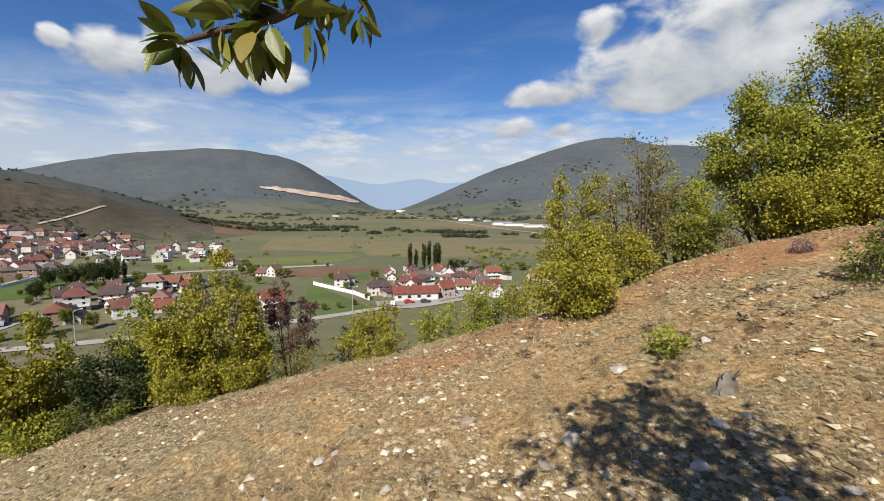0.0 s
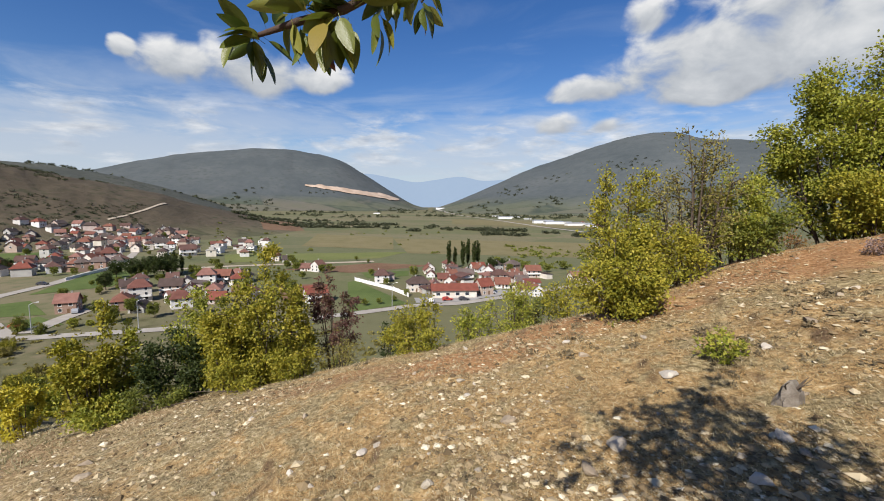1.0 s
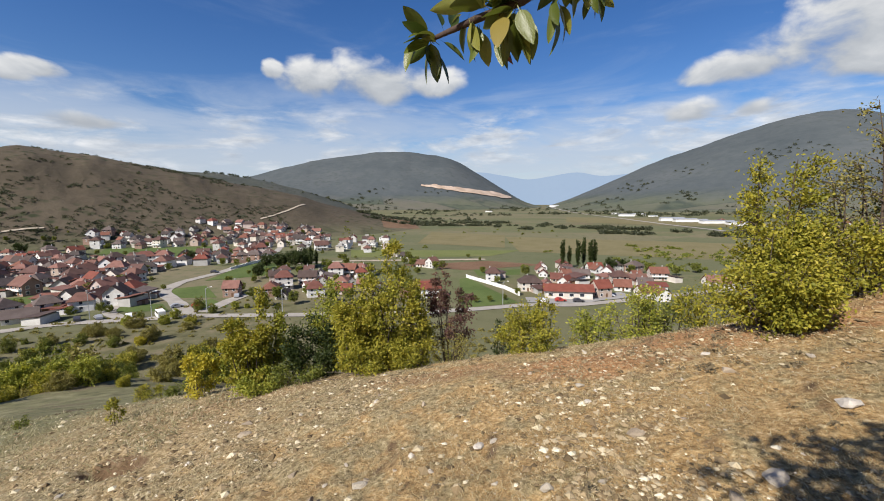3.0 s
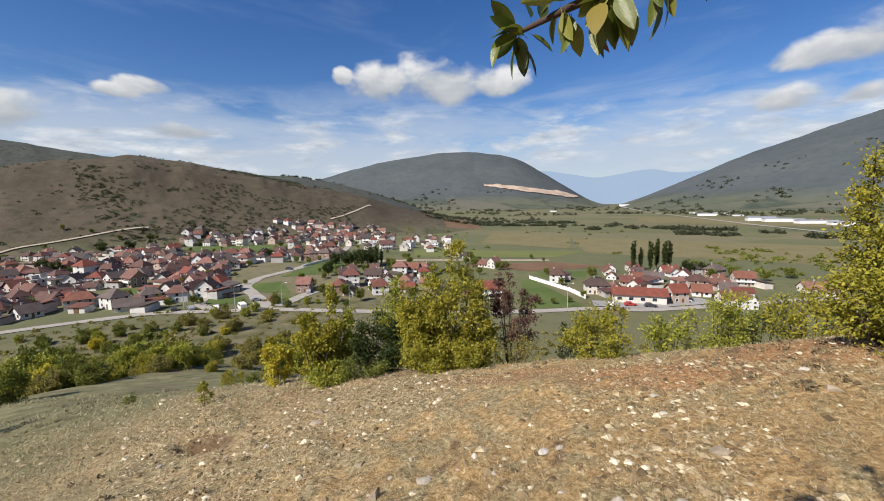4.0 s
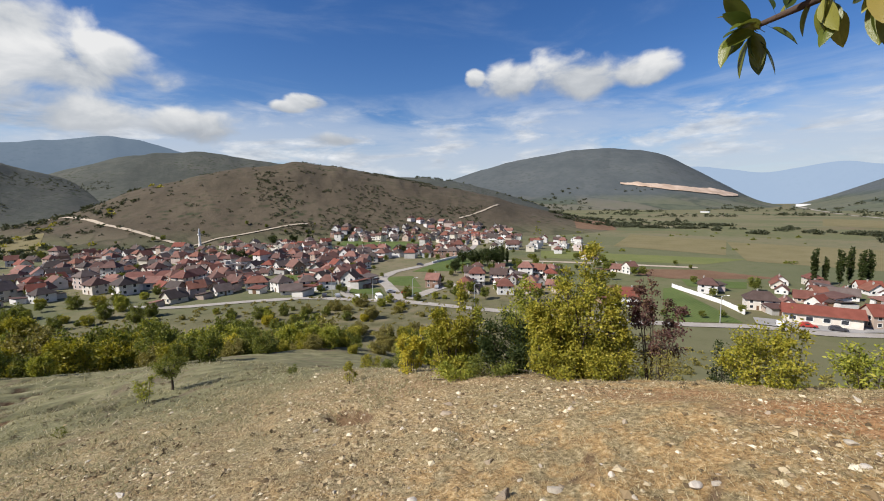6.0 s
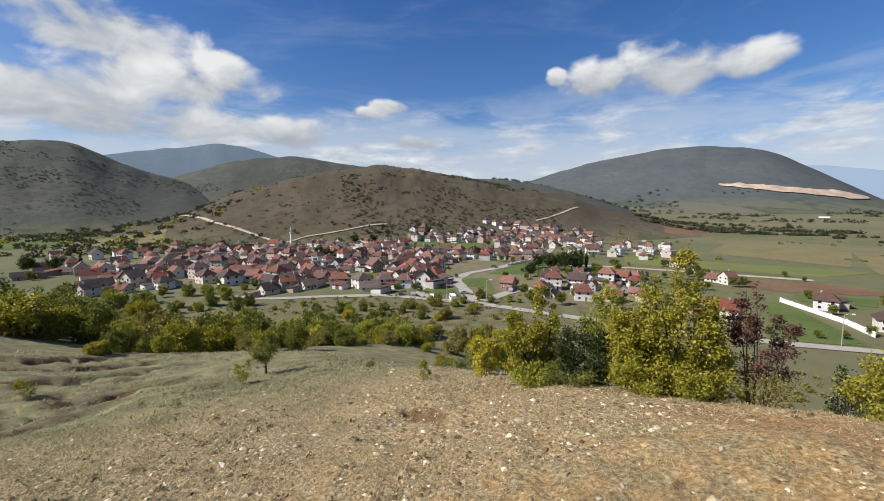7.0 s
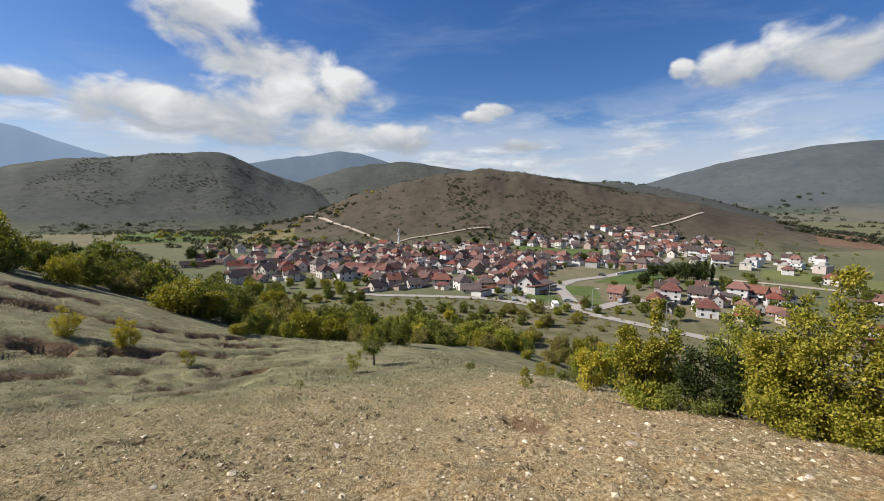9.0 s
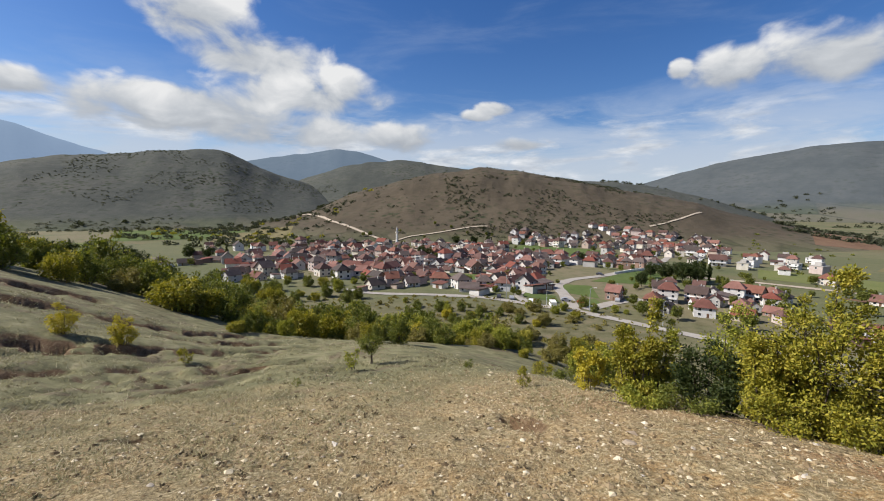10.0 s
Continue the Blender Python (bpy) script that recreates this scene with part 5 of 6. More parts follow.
# boundary wall of the garden: piers and lengths
for (a0, d0), (a1, d1) in (((17.2, 210), (12.0, 183)), ((12.0, 183), (9.9, 170)), ((44.2, 300), (47.8, 268))):
    p, q = Vector((*at(a0, d0), 0)), Vector((*at(a1, d1), 0))
    ln, root = (q - p).length, new("boundary_wall")
    n = max(3, int(ln / 6))
    for i in range(n):
        V, F = join(box_data(i * ln / n + 0.15, (i + 1) * ln / n - 0.15, -0.12, 0.12, -1, 1.5), box_data(i * ln / n + 0.1, (i + 1) * ln / n - 0.1, -0.18, 0.18, 1.5, 1.62))
        part("wall_panel", poly("wall_panel", V, F, MAT_WHITE), root)
        part("pier", poly("pier", *box_data(i * ln / n - 0.2, i * ln / n + 0.2, -0.2, 0.2, -1, 1.8), MAT_WHITE), root)
    tagged(put(root, p.x, p.y, 0, math.degrees(math.atan2(q.y - p.y, q.x - p.x))), "white rendered garden boundary wall with piers", "wall", "boundary walls")


def vehicle(name, L, W, Hh, van, label):
    root = new(name)
    if van:
        prof = [(-L / 2, 0.35), (L / 2, 0.35), (L / 2, 1.0), (L / 2 - 0.7, 1.25), (L / 2 - 1.3, Hh), (-L / 2 + 0.1, Hh), (-L / 2, Hh - 0.3)]
    else:
        prof = [(-L / 2, 0.3), (L / 2, 0.3), (L / 2, 0.75), (L / 2 - 1.1, 0.9), (L / 2 - 1.8, Hh), (-L / 2 + 0.9, Hh), (-L / 2 + 0.1, 0.95)]
    k = len(prof)
    V = [(x, -W / 2, z) for x, z in prof] + [(x, W / 2, z) for x, z in prof]
    F = [tuple(range(k - 1, -1, -1)), tuple(range(k, 2 * k))] + [(i, (i + 1) % k, k + (i + 1) % k, k + i) for i in range(k)]
    part("body", poly("body", V, F, MAT_WHITE if van else MAT_CAR), root)
    for sgn in (-1, 1):
        V, F = box_data(-L / 2 + (0.5 if van else 1.2), L / 2 - (1.5 if van else 2.0), sgn * W / 2 - 0.02, sgn * W / 2 + 0.02, Hh * 0.62, Hh * 0.9)
        part("side_window", poly("side_window", V, F, MAT_PANE), root)
        for x in (-L / 2 + 0.8, L / 2 - 0.8):
            V = [(x + 0.33 * math.cos(a * math.pi / 6), sgn * (W / 2 - 0.2 + 0.22 * j), 0.33 + 0.33 * math.sin(a * math.pi / 6)) for j in (0, 1) for a in range(12)]
            F = [tuple(range(12)), tuple(range(23, 11, -1))] + [(a, (a + 1) % 12, 12 + (a + 1) % 12, 12 + a) for a in range(12)]
            part("wheel", poly("wheel", V, F, MAT_TYRE), root)
    return tagged(root, label, "van" if van else "car", "" if van else "parked cars")


put(vehicle("van", 6.0, 2.1, 2.5, True, "white minibus on the main road"), *at(55.3, 166), -0.25, 155)
car = put(vehicle("car", 4.2, 1.75, 1.45, False, "small car at the roadside in the village"), *at(53.6, 178), -0.25, 60)
for az, dist, turn in ((58.2, 172, 150), (60.8, 176, 160), (51.5, 176, 40), (4.5, 163.5, 20), (2.2, 164.5, 15), (6.8, 161, 100), (49.5, 259, 20), (-1.5, 178, 30), (47.2, 186, 130), (62.5, 178, 150)):
    copy_put(car, *at(az, dist), -0.22, turn)


def street_lamp():
    root = new("street_lamp")
    V, F = tubes_mesh([(np.array([(0, 0, -0.5), (0, 0, 4), (0, 0, 8.5)]), [0.14, 0.11, 0.08])], 8)
    part("pole", mesh_object("pole", V, F, MAT_METAL, True), root)
    V, F = tubes_mesh([(np.array([(0, 0, 8.4), (0.8, 0, 8.9), (1.6, 0, 9.0)]), [0.07, 0.06, 0.05])], 6)
    part("arm", mesh_object("arm", V, F, MAT_METAL, True), root)
    part("lamp_head", poly("lamp_head", *box_data(1.4, 2.1, -0.16, 0.16, 8.9, 9.08), MAT_WHITE), root)
    return tagged(root, "tall grey street lamp by the junction", "street lamp", "street lamps")


lamp = put(street_lamp(), *at(56.1, 168), 0, 40)
for az, dist in ((50.6, 165), (42, 152), (30, 147), (12.2, 154), (61.5, 178)):
    copy_put(lamp, *at(az, dist), 0, az)

# trees of the valley
poplar = plant("poplar", LEAF_DARK, 15.0, 2.1, 8, 2600, 0.5, 90, bunch=0.2, one_trunk=0.08, round_top=0.8, thick=0.008, label="tall narrow dark green poplar", category="tree", trunk_name="trunk", crown_name="crown", top_heavy=0.3)
poplar["group"] = "row of poplars"
put(poplar, *at(4.4, 247), 0.2, 0, 1.3)
for az, dist, s in ((3.5, 252, 1.0), (2.4, 246, 1.3), (1.75, 256, 1.35), (0.85, 250, 1.3), (0.4, 252, 1.3), (97.8, 330, 0.9), (113, 420, 0.9), (112.3, 430, 1.0), (76.0, 425, 0.5), (37.5, 258, 0.9), (38.2, 262, 1.0), (38.9, 258, 0.9)):
    copy_put(poplar, *at(az, dist), 0.2, rng.uniform(0, 360), s)
big = plant("tree", LEAF_DARK, 11.0, 9.0, 11, 2600, 0.6, 91, bunch=0.15, one_trunk=0.2, label="broad dark green tree among the houses", category="tree", trunk_name="trunk", crown_name="crown")
mid = plant("garden_tree", LEAF_GREEN, 7.0, 6.0, 10, 1700, 0.5, 92, bunch=0.15, one_trunk=0.2, label="round green garden tree among the houses", category="tree", trunk_name="trunk", crown_name="crown")
big["group"], mid["group"] = "village trees", "village trees"
put(big, *at(41.0, 258)), put(mid, *at(9.2, 217))
for az, dist, s in ((42.3, 256, 1.0), (40.2, 252, 1.1), (39.4, 262, 1.15), (38.6, 254, 1.0), (44.6, 228, 0.8), (43.6, 262, 0.9), (73.2, 330, 1.0), (72.2, 322, 0.9), (106.5, 300, 1.2), (107.8, 320, 1.4), (110.5, 360, 1.5), (112.5, 380, 1.4), (114.5, 350, 1.5), (117, 360, 1.4), (119, 370, 1.5), (109.4, 390, 1.3), (101.8, 350, 1.1), (99.8, 344, 1.0), (66, 455, 1.0), (68.5, 450, 1.0), (64, 470, 0.9), (-1.6, 244, 0.8), (-3.2, 248, 0.7), (52.0, 320, 0.8)):
    copy_put(big, *at(az, dist), 0.2, rng.uniform(0, 360), s)
for i in range(230):
    a, d = (rng.uniform(34, 102), rng.uniform(195, 540)) if i < 165 else (rng.uniform(24, 46), rng.uniform(160, 300))
    copy_put(mid, *at(a, d), 0.1, rng.uniform(0, 360), rng.uniform(0.35, 0.9))
for az, dist, s in ((60.5, 186, 0.6), (59.8, 183, 0.5), (63.0, 186, 0.6), (13, 196, 0.6), (15, 225, 0.6), (20.5, 240, 0.8), (21.5, 238, 0.8), (24.2, 262, 0.6), (12, 162, 0.4), (14, 158, 0.4), (16, 156, 0.45), (18, 154, 0.4), (10.2, 172, 0.5), (-4, 240, 0.8), (-9, 245, 0.8), (-11, 260, 0.9), (-6, 252, 0.8), (3, 210, 0.5), (17, 290, 0.5), (15.4, 278, 0.4)):
    copy_put(mid, *at(az, dist), 0.1, rng.uniform(0, 360), s)


def clumps(name, spots, sizes, mat, label, each=34):
    """Far scrub: clumps of coarse foliage, nothing anyone could count."""
    r2 = np.random.default_rng(len(spots))
    x, y = spots[:, 0], spots[:, 1]
    c = np.stack([x, y, land_z(x, y)], -1)
    d = r2.normal(size=(len(spots), each, 3))
    d /= np.linalg.norm(d, axis=2, keepdims=True)
    d[..., 2] = np.abs(d[..., 2]) * 0.75
    rad = (sizes[:, None] * r2.uniform(0.45, 1.0, (len(spots), each)))[..., None]
    pts = (c[:, None] + d * rad).reshape(-1, 3)
    v, q = leaves_mesh(r2, pts, d.reshape(-1, 3), 1.0, 0.2, 0.0)
    s = np.repeat(np.repeat(sizes, each) * 0.75, 4)[:, None]
    v = pts.repeat(4, 0) + (v - pts.repeat(4, 0)) * s
    return tagged(mesh_object(name, v, q, mat), label, "scrub", kind="stuff")


def polar_spots(n, a0, a1, d0, d1, seed, patch=None):
    r2 = np.random.default_rng(seed)
    a, d = np.radians(r2.uniform(a0, a1, n)), np.sqrt(r2.uniform(d0 * d0, d1 * d1, n))
    p = np.stack([-np.sin(a) * d, np.cos(a) * d], -1)
    if patch:
        p = p[fractal(p[:, 0], p[:, 1], patch, 3, seed) > 0.15]
    return p


def scrub_field(name, p, lo, hi, mat, label, each=34):
    return clumps(name, p, np.random.default_rng(3).uniform(lo, hi, len(p)), mat, label, each)


scrub_field("hedgerow", np.concatenate([polar_spots(600, 6, 32, 690, 820, 1, 60), polar_spots(520, -6, 14, 590, 680, 2, 50), polar_spots(420, -16, 0, 520, 620, 3, 50), polar_spots(420, 16, 36, 820, 1250, 4, 90)]), 2.0, 5.0, LEAF_FAR, "dark hedgerows and thickets across the plain", 40)
scrub_field("thicket", np.concatenate([polar_spots(170, -18, 2, 300, 400, 5, 40), polar_spots(130, 4, 34, 300, 640, 6, 80), polar_spots(60, -12, 0, 258, 300, 7, 30)]), 0.8, 2.4, LEAF_GREEN, "scattered bushes on the pastures", 36)
scrub_field("hill_scrub", np.concatenate([polar_spots(1900, 40, 68, 490, 800, 8, 60), polar_spots(1500, 56, 70, 470, 700, 19, 45), polar_spots(260, 60, 92, 460, 790, 9)]), 0.7, 2.4, LEAF_FAR, "dark scrub dotted over the brown hill", 22)
scrub_field("valley_wood", np.concatenate([polar_spots(560, 84, 122, 450, 800, 10, 60), polar_spots(320, 82, 112, 640, 900, 18, 40), polar_spots(60, 84, 100, 800, 1000, 14, 60)]), 2.0, 5.5, LEAF_FAR, "lines of trees in the side valley", 36)
scrub_field("ridge_wood", polar_spots(5200, 84, 124, 800, 1480, 11, 110), 1.0, 2.6, LEAF_FAR, "woodland patches on the ridge", 20)
scrub_field("slope_scrub", np.concatenate([polar_spots(500, -6, 46, 34, 128, 15), polar_spots(500, 46, 92, 60, 180, 16)]), 0.25, 1.0, LEAF_OLIVE, "low dry scrub on the lower slope", 40)
scrub_field("far_wood", np.concatenate([polar_spots(1900, -22, 50, 1250, 2600, 12, 160)]), 4.0, 10.0, LEAF_FAR, "far woods and hedges on the plain", 24)
scrub_field("autumn_trees", polar_spots(130, 80, 106, 480, 800, 13, 40), 2.0, 4.5, LEAF_YELLOW, "yellowing trees beside the far fields", 34)

# ---------------- the stony hilltop ----------------
MAT_LIME = plain("limestone", None, 0.92, 0.35, 14.0, by_object=[(0.46, 0.40, 0.31), (0.38, 0.31, 0.225), (0.55, 0.49, 0.41), (0.32, 0.255, 0.18), (0.44, 0.38, 0.30)], bump=0.8)
MAT_GRAVEL, N = material("gravel")
rnd = N.n("ShaderNodeNewGeometry").outputs["Random Per Island"]
finish(N, N.ramp(rnd, [(0.0, (0.0927, 0.065, 0.0353)), (0.35, (0.206, 0.145, 0.0773)), (0.68, (0.33, 0.25, 0.143)), (0.9, (0.474, 0.39, 0.252)), (1.0, (0.68, 0.60, 0.437))]), 0.95, N.noise(where(N), 60.0, 4.0), 0.5, 0.005, spec=0.15)
MAT_STRAW, N = material("dry_grass")
rnd = N.n("ShaderNodeNewGeometry").outputs["Random Per Island"]
dry = N.ramp(rnd, [(0.0, (0.175, 0.135, 0.0672)), (0.35, (0.309, 0.24, 0.126)), (0.7, (0.443, 0.36, 0.202)), (1.0, (0.597, 0.51, 0.319))])
finish(N, dry, 0.9, spec=0.1, translucent=dry)
MAT_TURF_BLADE, N = material("turf_blade")
rnd = N.n("ShaderNodeNewGeometry").outputs["Random Per Island"]
dry = N.ramp(rnd, [(0.0, (0.15, 0.145, 0.07)), (0.4, (0.26, 0.235, 0.12)), (0.75, (0.37, 0.33, 0.19)), (1.0, (0.50, 0.44, 0.30))])
finish(N, dry, 0.9, spec=0.1, translucent=dry)


def stone_mesh(seed, flat):
    """A broken limestone lump: faceted, with chipped corners."""
    r2 = np.random.default_rng(seed)
    bm = bmesh.new()
    bmesh.ops.create_icosphere(bm, subdivisions=2, radius=0.6)
    cuts = [(r2.normal(size=3), r2.uniform(0.2, 0.40)) for _ in range(11)]
    for v in bm.verts:
        p = np.array(v.co)
        for nrm, dd in cuts:
            nrm = nrm / np.linalg.norm(nrm)
            over = p @ nrm - dd
            if over > 0:
                p = p - nrm * over
        p += r2.normal(size=3) * 0.008
        v.co = p * np.array([1.0, 0.75, flat])
    me = bpy.data.meshes.new("stone")
    bm.to_mesh(me)
    bm.free()
    me.materials.append(MAT_LIME)
    return me


STONES = [stone_mesh(100 + k, f) for k, f in enumerate((0.45, 0.6, 0.35, 0.7, 0.5, 0.4))]
rng = np.random.default_rng(9)


def stone(x, y, size, turn=None, label="pale limestone lying on dry ground"):
    ob = new("stone", STONES[rng.integers(len(STONES))])
    z = float(ground_z(np.array([x]), np.array([y]))[0])
    ob.matrix_basis = Matrix.Translation((x, y, z + size * 0.05)) @ Euler((rng.normal() * 0.2, rng.normal() * 0.2, rng.uniform(0, 6.28))).to_matrix().to_4x4() @ Matrix.Scale(size, 4)
    return tagged(ob, label, "stone", "loose stones on the hillside")


for x, y, size in ((-0.37, 2.79, 0.17), (1.67, 3.78, 0.21), (3.18, 4.28, 0.2), (-0.15, 4.3, 0.13), (-1.05, 3.5, 0.15), (-0.95, 3.55, 0.12), (-0.22, 6.3, 0.14), (-4.6, 4.1, 0.22), (-1.66, 3.3, 0.12), (-3.4, 0.4, 0.2), (-4.8, 4.4, 0.18),
                   (2.62, 3.98, 0.2), (1.55, 2.35, 0.16), (0.95, 2.9, 0.18), (1.9, 2.7, 0.14), (-2.3, 2.6, 0.2), (-2.75, 2.2, 0.16), (-2.0, 2.9, 0.17), (-3.0, 1.6, 0.2), (-3.3, 1.1, 0.16), (5.6, 5.7, 0.16), (5.9, 6.0, 0.14), (3.9, 4.9, 0.13)):
    stone(x, y, size, label="large pale limestone on dry ground")
for i in range(250):
    r, a = 2.3 * math.exp(rng.uniform(0, 1.75)), rng.uniform(-50, 118)
    x, y = at(a, r)
    if y < 7.2 and x > -13:
        stone(x, y, float(np.clip(rng.lognormal(-2.9, 0.55), 0.03, 0.19)))


def scatter(n, r0, r1, seed, a0=-52, a1=120):
    r2 = np.random.default_rng(seed)
    r, a = r0 * np.exp(r2.uniform(0, math.log(r1 / r0), n)), np.radians(r2.uniform(a0, a1, n))
    return -np.sin(a) * r, np.cos(a) * r, r, r2


def broken(name, x, y, size, r2, label):
    """Broken stones too many to count: six-cornered chips sunk a little in the soil."""
    n = len(x)
    octa = np.array([(1, 0, 0), (0, 1, 0), (-1, 0, 0), (0, -1, 0), (0.25, 0.1, 0.42), (0, 0, -0.4)])
    tri = np.array([(0, 1, 4), (1, 2, 4), (2, 3, 4), (3, 0, 4), (1, 0, 5), (2, 1, 5), (3, 2, 5), (0, 3, 5)])
    ang = r2.uniform(0, 6.28, n)
    P = octa[None] * r2.uniform(0.55, 1.25, (n, 6, 3)) * size[:, None, None]
    V = np.stack([P[..., 0] * np.cos(ang)[:, None] - P[..., 1] * np.sin(ang)[:, None], P[..., 0] * np.sin(ang)[:, None] + P[..., 1] * np.cos(ang)[:, None], P[..., 2]], -1)
    V += np.stack([x, y, ground_z(x, y) + size * 0.12], -1)[:, None]
    tagged(mesh_object(name, V.reshape(-1, 3), (tri[None] + 6 * np.arange(n)[:, None, None]).reshape(-1, 3), MAT_GRAVEL), label, "gravel", kind="stuff")


x, y, r, r2 = scatter(95000, 1.9, 15, 31)
keep = (y < 7.6) & ((x > -9) | (r2.uniform(size=len(x)) < 0.45)) & (fractal(x, y, 1.9, 4, 51) * 1.7 > r2.uniform(-0.7, 1.3, len(x)) - np.clip((-x - 1) / 4, 0, 1) * 0.45)
x, y = x[keep], y[keep]
broken("gravel", x, y, np.clip(r2.lognormal(-4.7, 0.68, len(x)), 0.003, 0.045) * (1 + np.hypot(x, y) / 16), r2, "pale broken limestone gravel on dry soil")
x, y, r, r2 = scatter(5200, 2.2, 13, 33)
keep = (y < 7.4) & (x > -11) & ((x < -1) | (r2.uniform(size=len(x)) < 0.25)) & (fractal(x, y, 1.1, 4, 57) * 1.5 > r2.uniform(-0.4, 1.5, len(x)) - np.clip((-x - 1) / 4, 0, 1) * 0.3)
x, y = x[keep], y[keep]
broken("rubble", x, y, np.clip(r2.lognormal(-3.5, 0.4, len(x)), 0.018, 0.075), r2, "half-buried limestone rubble in dry soil")


def grass(name, n, r0, r1, seed, lo, hi, mat, label, keep_rule):
    """Tufts of thin blades."""
    x, y, r, r2 = scatter(n, r0, r1, seed)
    k = keep_rule(x, y, r2)
    x, y, r = x[k], y[k], r[k]
    m = 6
    bx, by = np.repeat(x, m) + r2.normal(size=len(x) * m) * 0.03 * (1 + np.repeat(r, m) / 10), np.repeat(y, m) + r2.normal(size=len(x) * m) * 0.03 * (1 + np.repeat(r, m) / 10)
    tall = r2.uniform(lo, hi, len(bx)) * (1 + np.repeat(r, m) / 25)
    wd = 0.0018 * (1 + np.repeat(r, m) / 2.5)
    th = r2.uniform(0, 6.28, len(bx))
    lean = r2.normal(size=(len(bx), 2)) * tall[:, None] * 1.3
    base = np.stack([bx, by, ground_z(bx, by) - 0.01], -1)
    off = np.stack([np.cos(th) * wd, np.sin(th) * wd, 0 * wd], -1)
    tip = base + np.stack([lean[:, 0], lean[:, 1], tall], -1)
    V = np.stack([base - off, base + off, tip], 1).reshape(-1, 3)
    return tagged(mesh_object(name, V, np.arange(len(V)).reshape(-1, 3), mat), label, "grass", kind="stuff")


grass("dry_grass", 46000, 1.9, 13, 61, 0.010, 0.036, MAT_STRAW, "short matted dry straw-coloured grass", lambda x, y, r2: (y < 7.8) & (fractal(x, y, 0.9, 3, 71) > r2.uniform(-1.0, 0.5, len(x))))
grass("turf", 30000, 5.0, 45, 62, 0.02, 0.07, MAT_TURF_BLADE, "short grey-green turf on the slope", lambda x, y, r2: (x < -6) & (y < 9) & (fractal(x, y, 2.5, 3, 72) > r2.uniform(-0.9, 0.5, len(x))))

weeds = np.concatenate([polar_spots(900, 52, 118, 2.6, 22, 81, 3.0), polar_spots(420, -48, 60, 2.6, 7.0, 82, 2.0)])
scrub_field("dry_weeds", weeds, 0.02, 0.075, plain("withered_weed", (0.15, 0.115, 0.065), 0.95), "low withered weeds and dead tufts on stony ground", 16)

# weathered stump with dead sticks
root = new("stump")
rs = np.random.default_rng(4)
lev = np.linspace(0, 1, 6)
ringv = [(0.11 * (1.25 - 0.45 * h) * (1 + 0.22 * math.sin(3 * a + 4 * h) + 0.12 * math.sin(7 * a - 5 * h)) * math.cos(a) + 0.03 * h, 0.09 * (1.25 - 0.45 * h) * (1 + 0.16 * math.cos(4 * a)) * math.sin(a), 0.24 * h - 0.04 + (0.05 * math.sin(2 * a) + 0.03 * math.sin(5 * a)) * (h > 0.9)) for h in lev for a in np.linspace(0, 2 * math.pi, 15)[:-1]]
faces = [(k * 14 + i, k * 14 + (i + 1) % 14, (k + 1) * 14 + (i + 1) % 14, (k + 1) * 14 + i) for k in range(5) for i in range(14)] + [tuple(range(70, 84))]
part("trunk", poly("trunk", ringv, faces, plain("grey_wood", (0.24, 0.21, 0.175), 0.9, 0.85, 14.0, bump=0.8)), root)
for k in range(5):
    a = rs.uniform(0, 6.28)
    V, F = tubes_mesh([(np.array([(0.05 * math.cos(a), 0.05 * math.sin(a), 0.16), (0.1 * math.cos(a), 0.1 * math.sin(a), 0.24), (0.17 * math.cos(a + 0.3), 0.17 * math.sin(a + 0.3), 0.27 + 0.08 * rs.uniform())]), [0.008, 0.006, 0.002])], 5)
    part("stick", mesh_object("stick", V, F, BARK, True), root)
tagged(put(root, 2.16, 3.06, 0.02, 0, 0.72), "weathered grey stump with dead sticks", "stump")

# dry sticks lying at the drop
for k, (x, y, turn, ln) in enumerate(((-5.2, 6.1, 20, 0.9), (-4.2, 6.7, 200, 0.8), (-6.6, 5.6, 35, 0.7), (-3.0, 1.9, 60, 0.6), (2.3, 4.3, 80, 0.35))):
    pts = np.array([(t * ln, 0.06 * math.sin(3 * t + k), 0.03 + 0.05 * math.sin(2.6 * t)) for t in np.linspace(0, 1, 6)])
    V, F = tubes_mesh([(pts, np.linspace(0.012, 0.004, 6))], 5)
    ob = mesh_object("stick", V, F, BARK, True)
    tagged(put(ob, x, y, 0.0, turn), "dry bare stick lying on the ground", "stick", "fallen sticks")

# ---------------- the fruit tree over the camera ----------------
LEAF_TREE, N = material("fruit_leaf")
rnd = N.n("ShaderNodeObjectInfo").outputs["Random"]
blot = N.noise(N.n("ShaderNodeTexCoord").outputs["Object"], 40.0, 4.0)
base = N.ramp(rnd, [(0.0, (0.045, 0.07, 0.012)), (0.4, (0.10, 0.125, 0.018)), (0.75, (0.15, 0.165, 0.026)), (0.93, (0.26, 0.25, 0.05)), (1.0, (0.22, 0.08, 0.035))])
leafc = N.mix(N.step(blot, 0.62, 0.72, 0.0, 0.7), base, (0.10, 0.055, 0.02))
finish(N, leafc, 0.35, blot, 0.25, 0.002, spec=0.5, translucent=N.mix(0.0, leafc, leafc))
TWIG = plain("twig_bark", (0.07, 0.045, 0.035), 0.85, 0.4, 60.0)


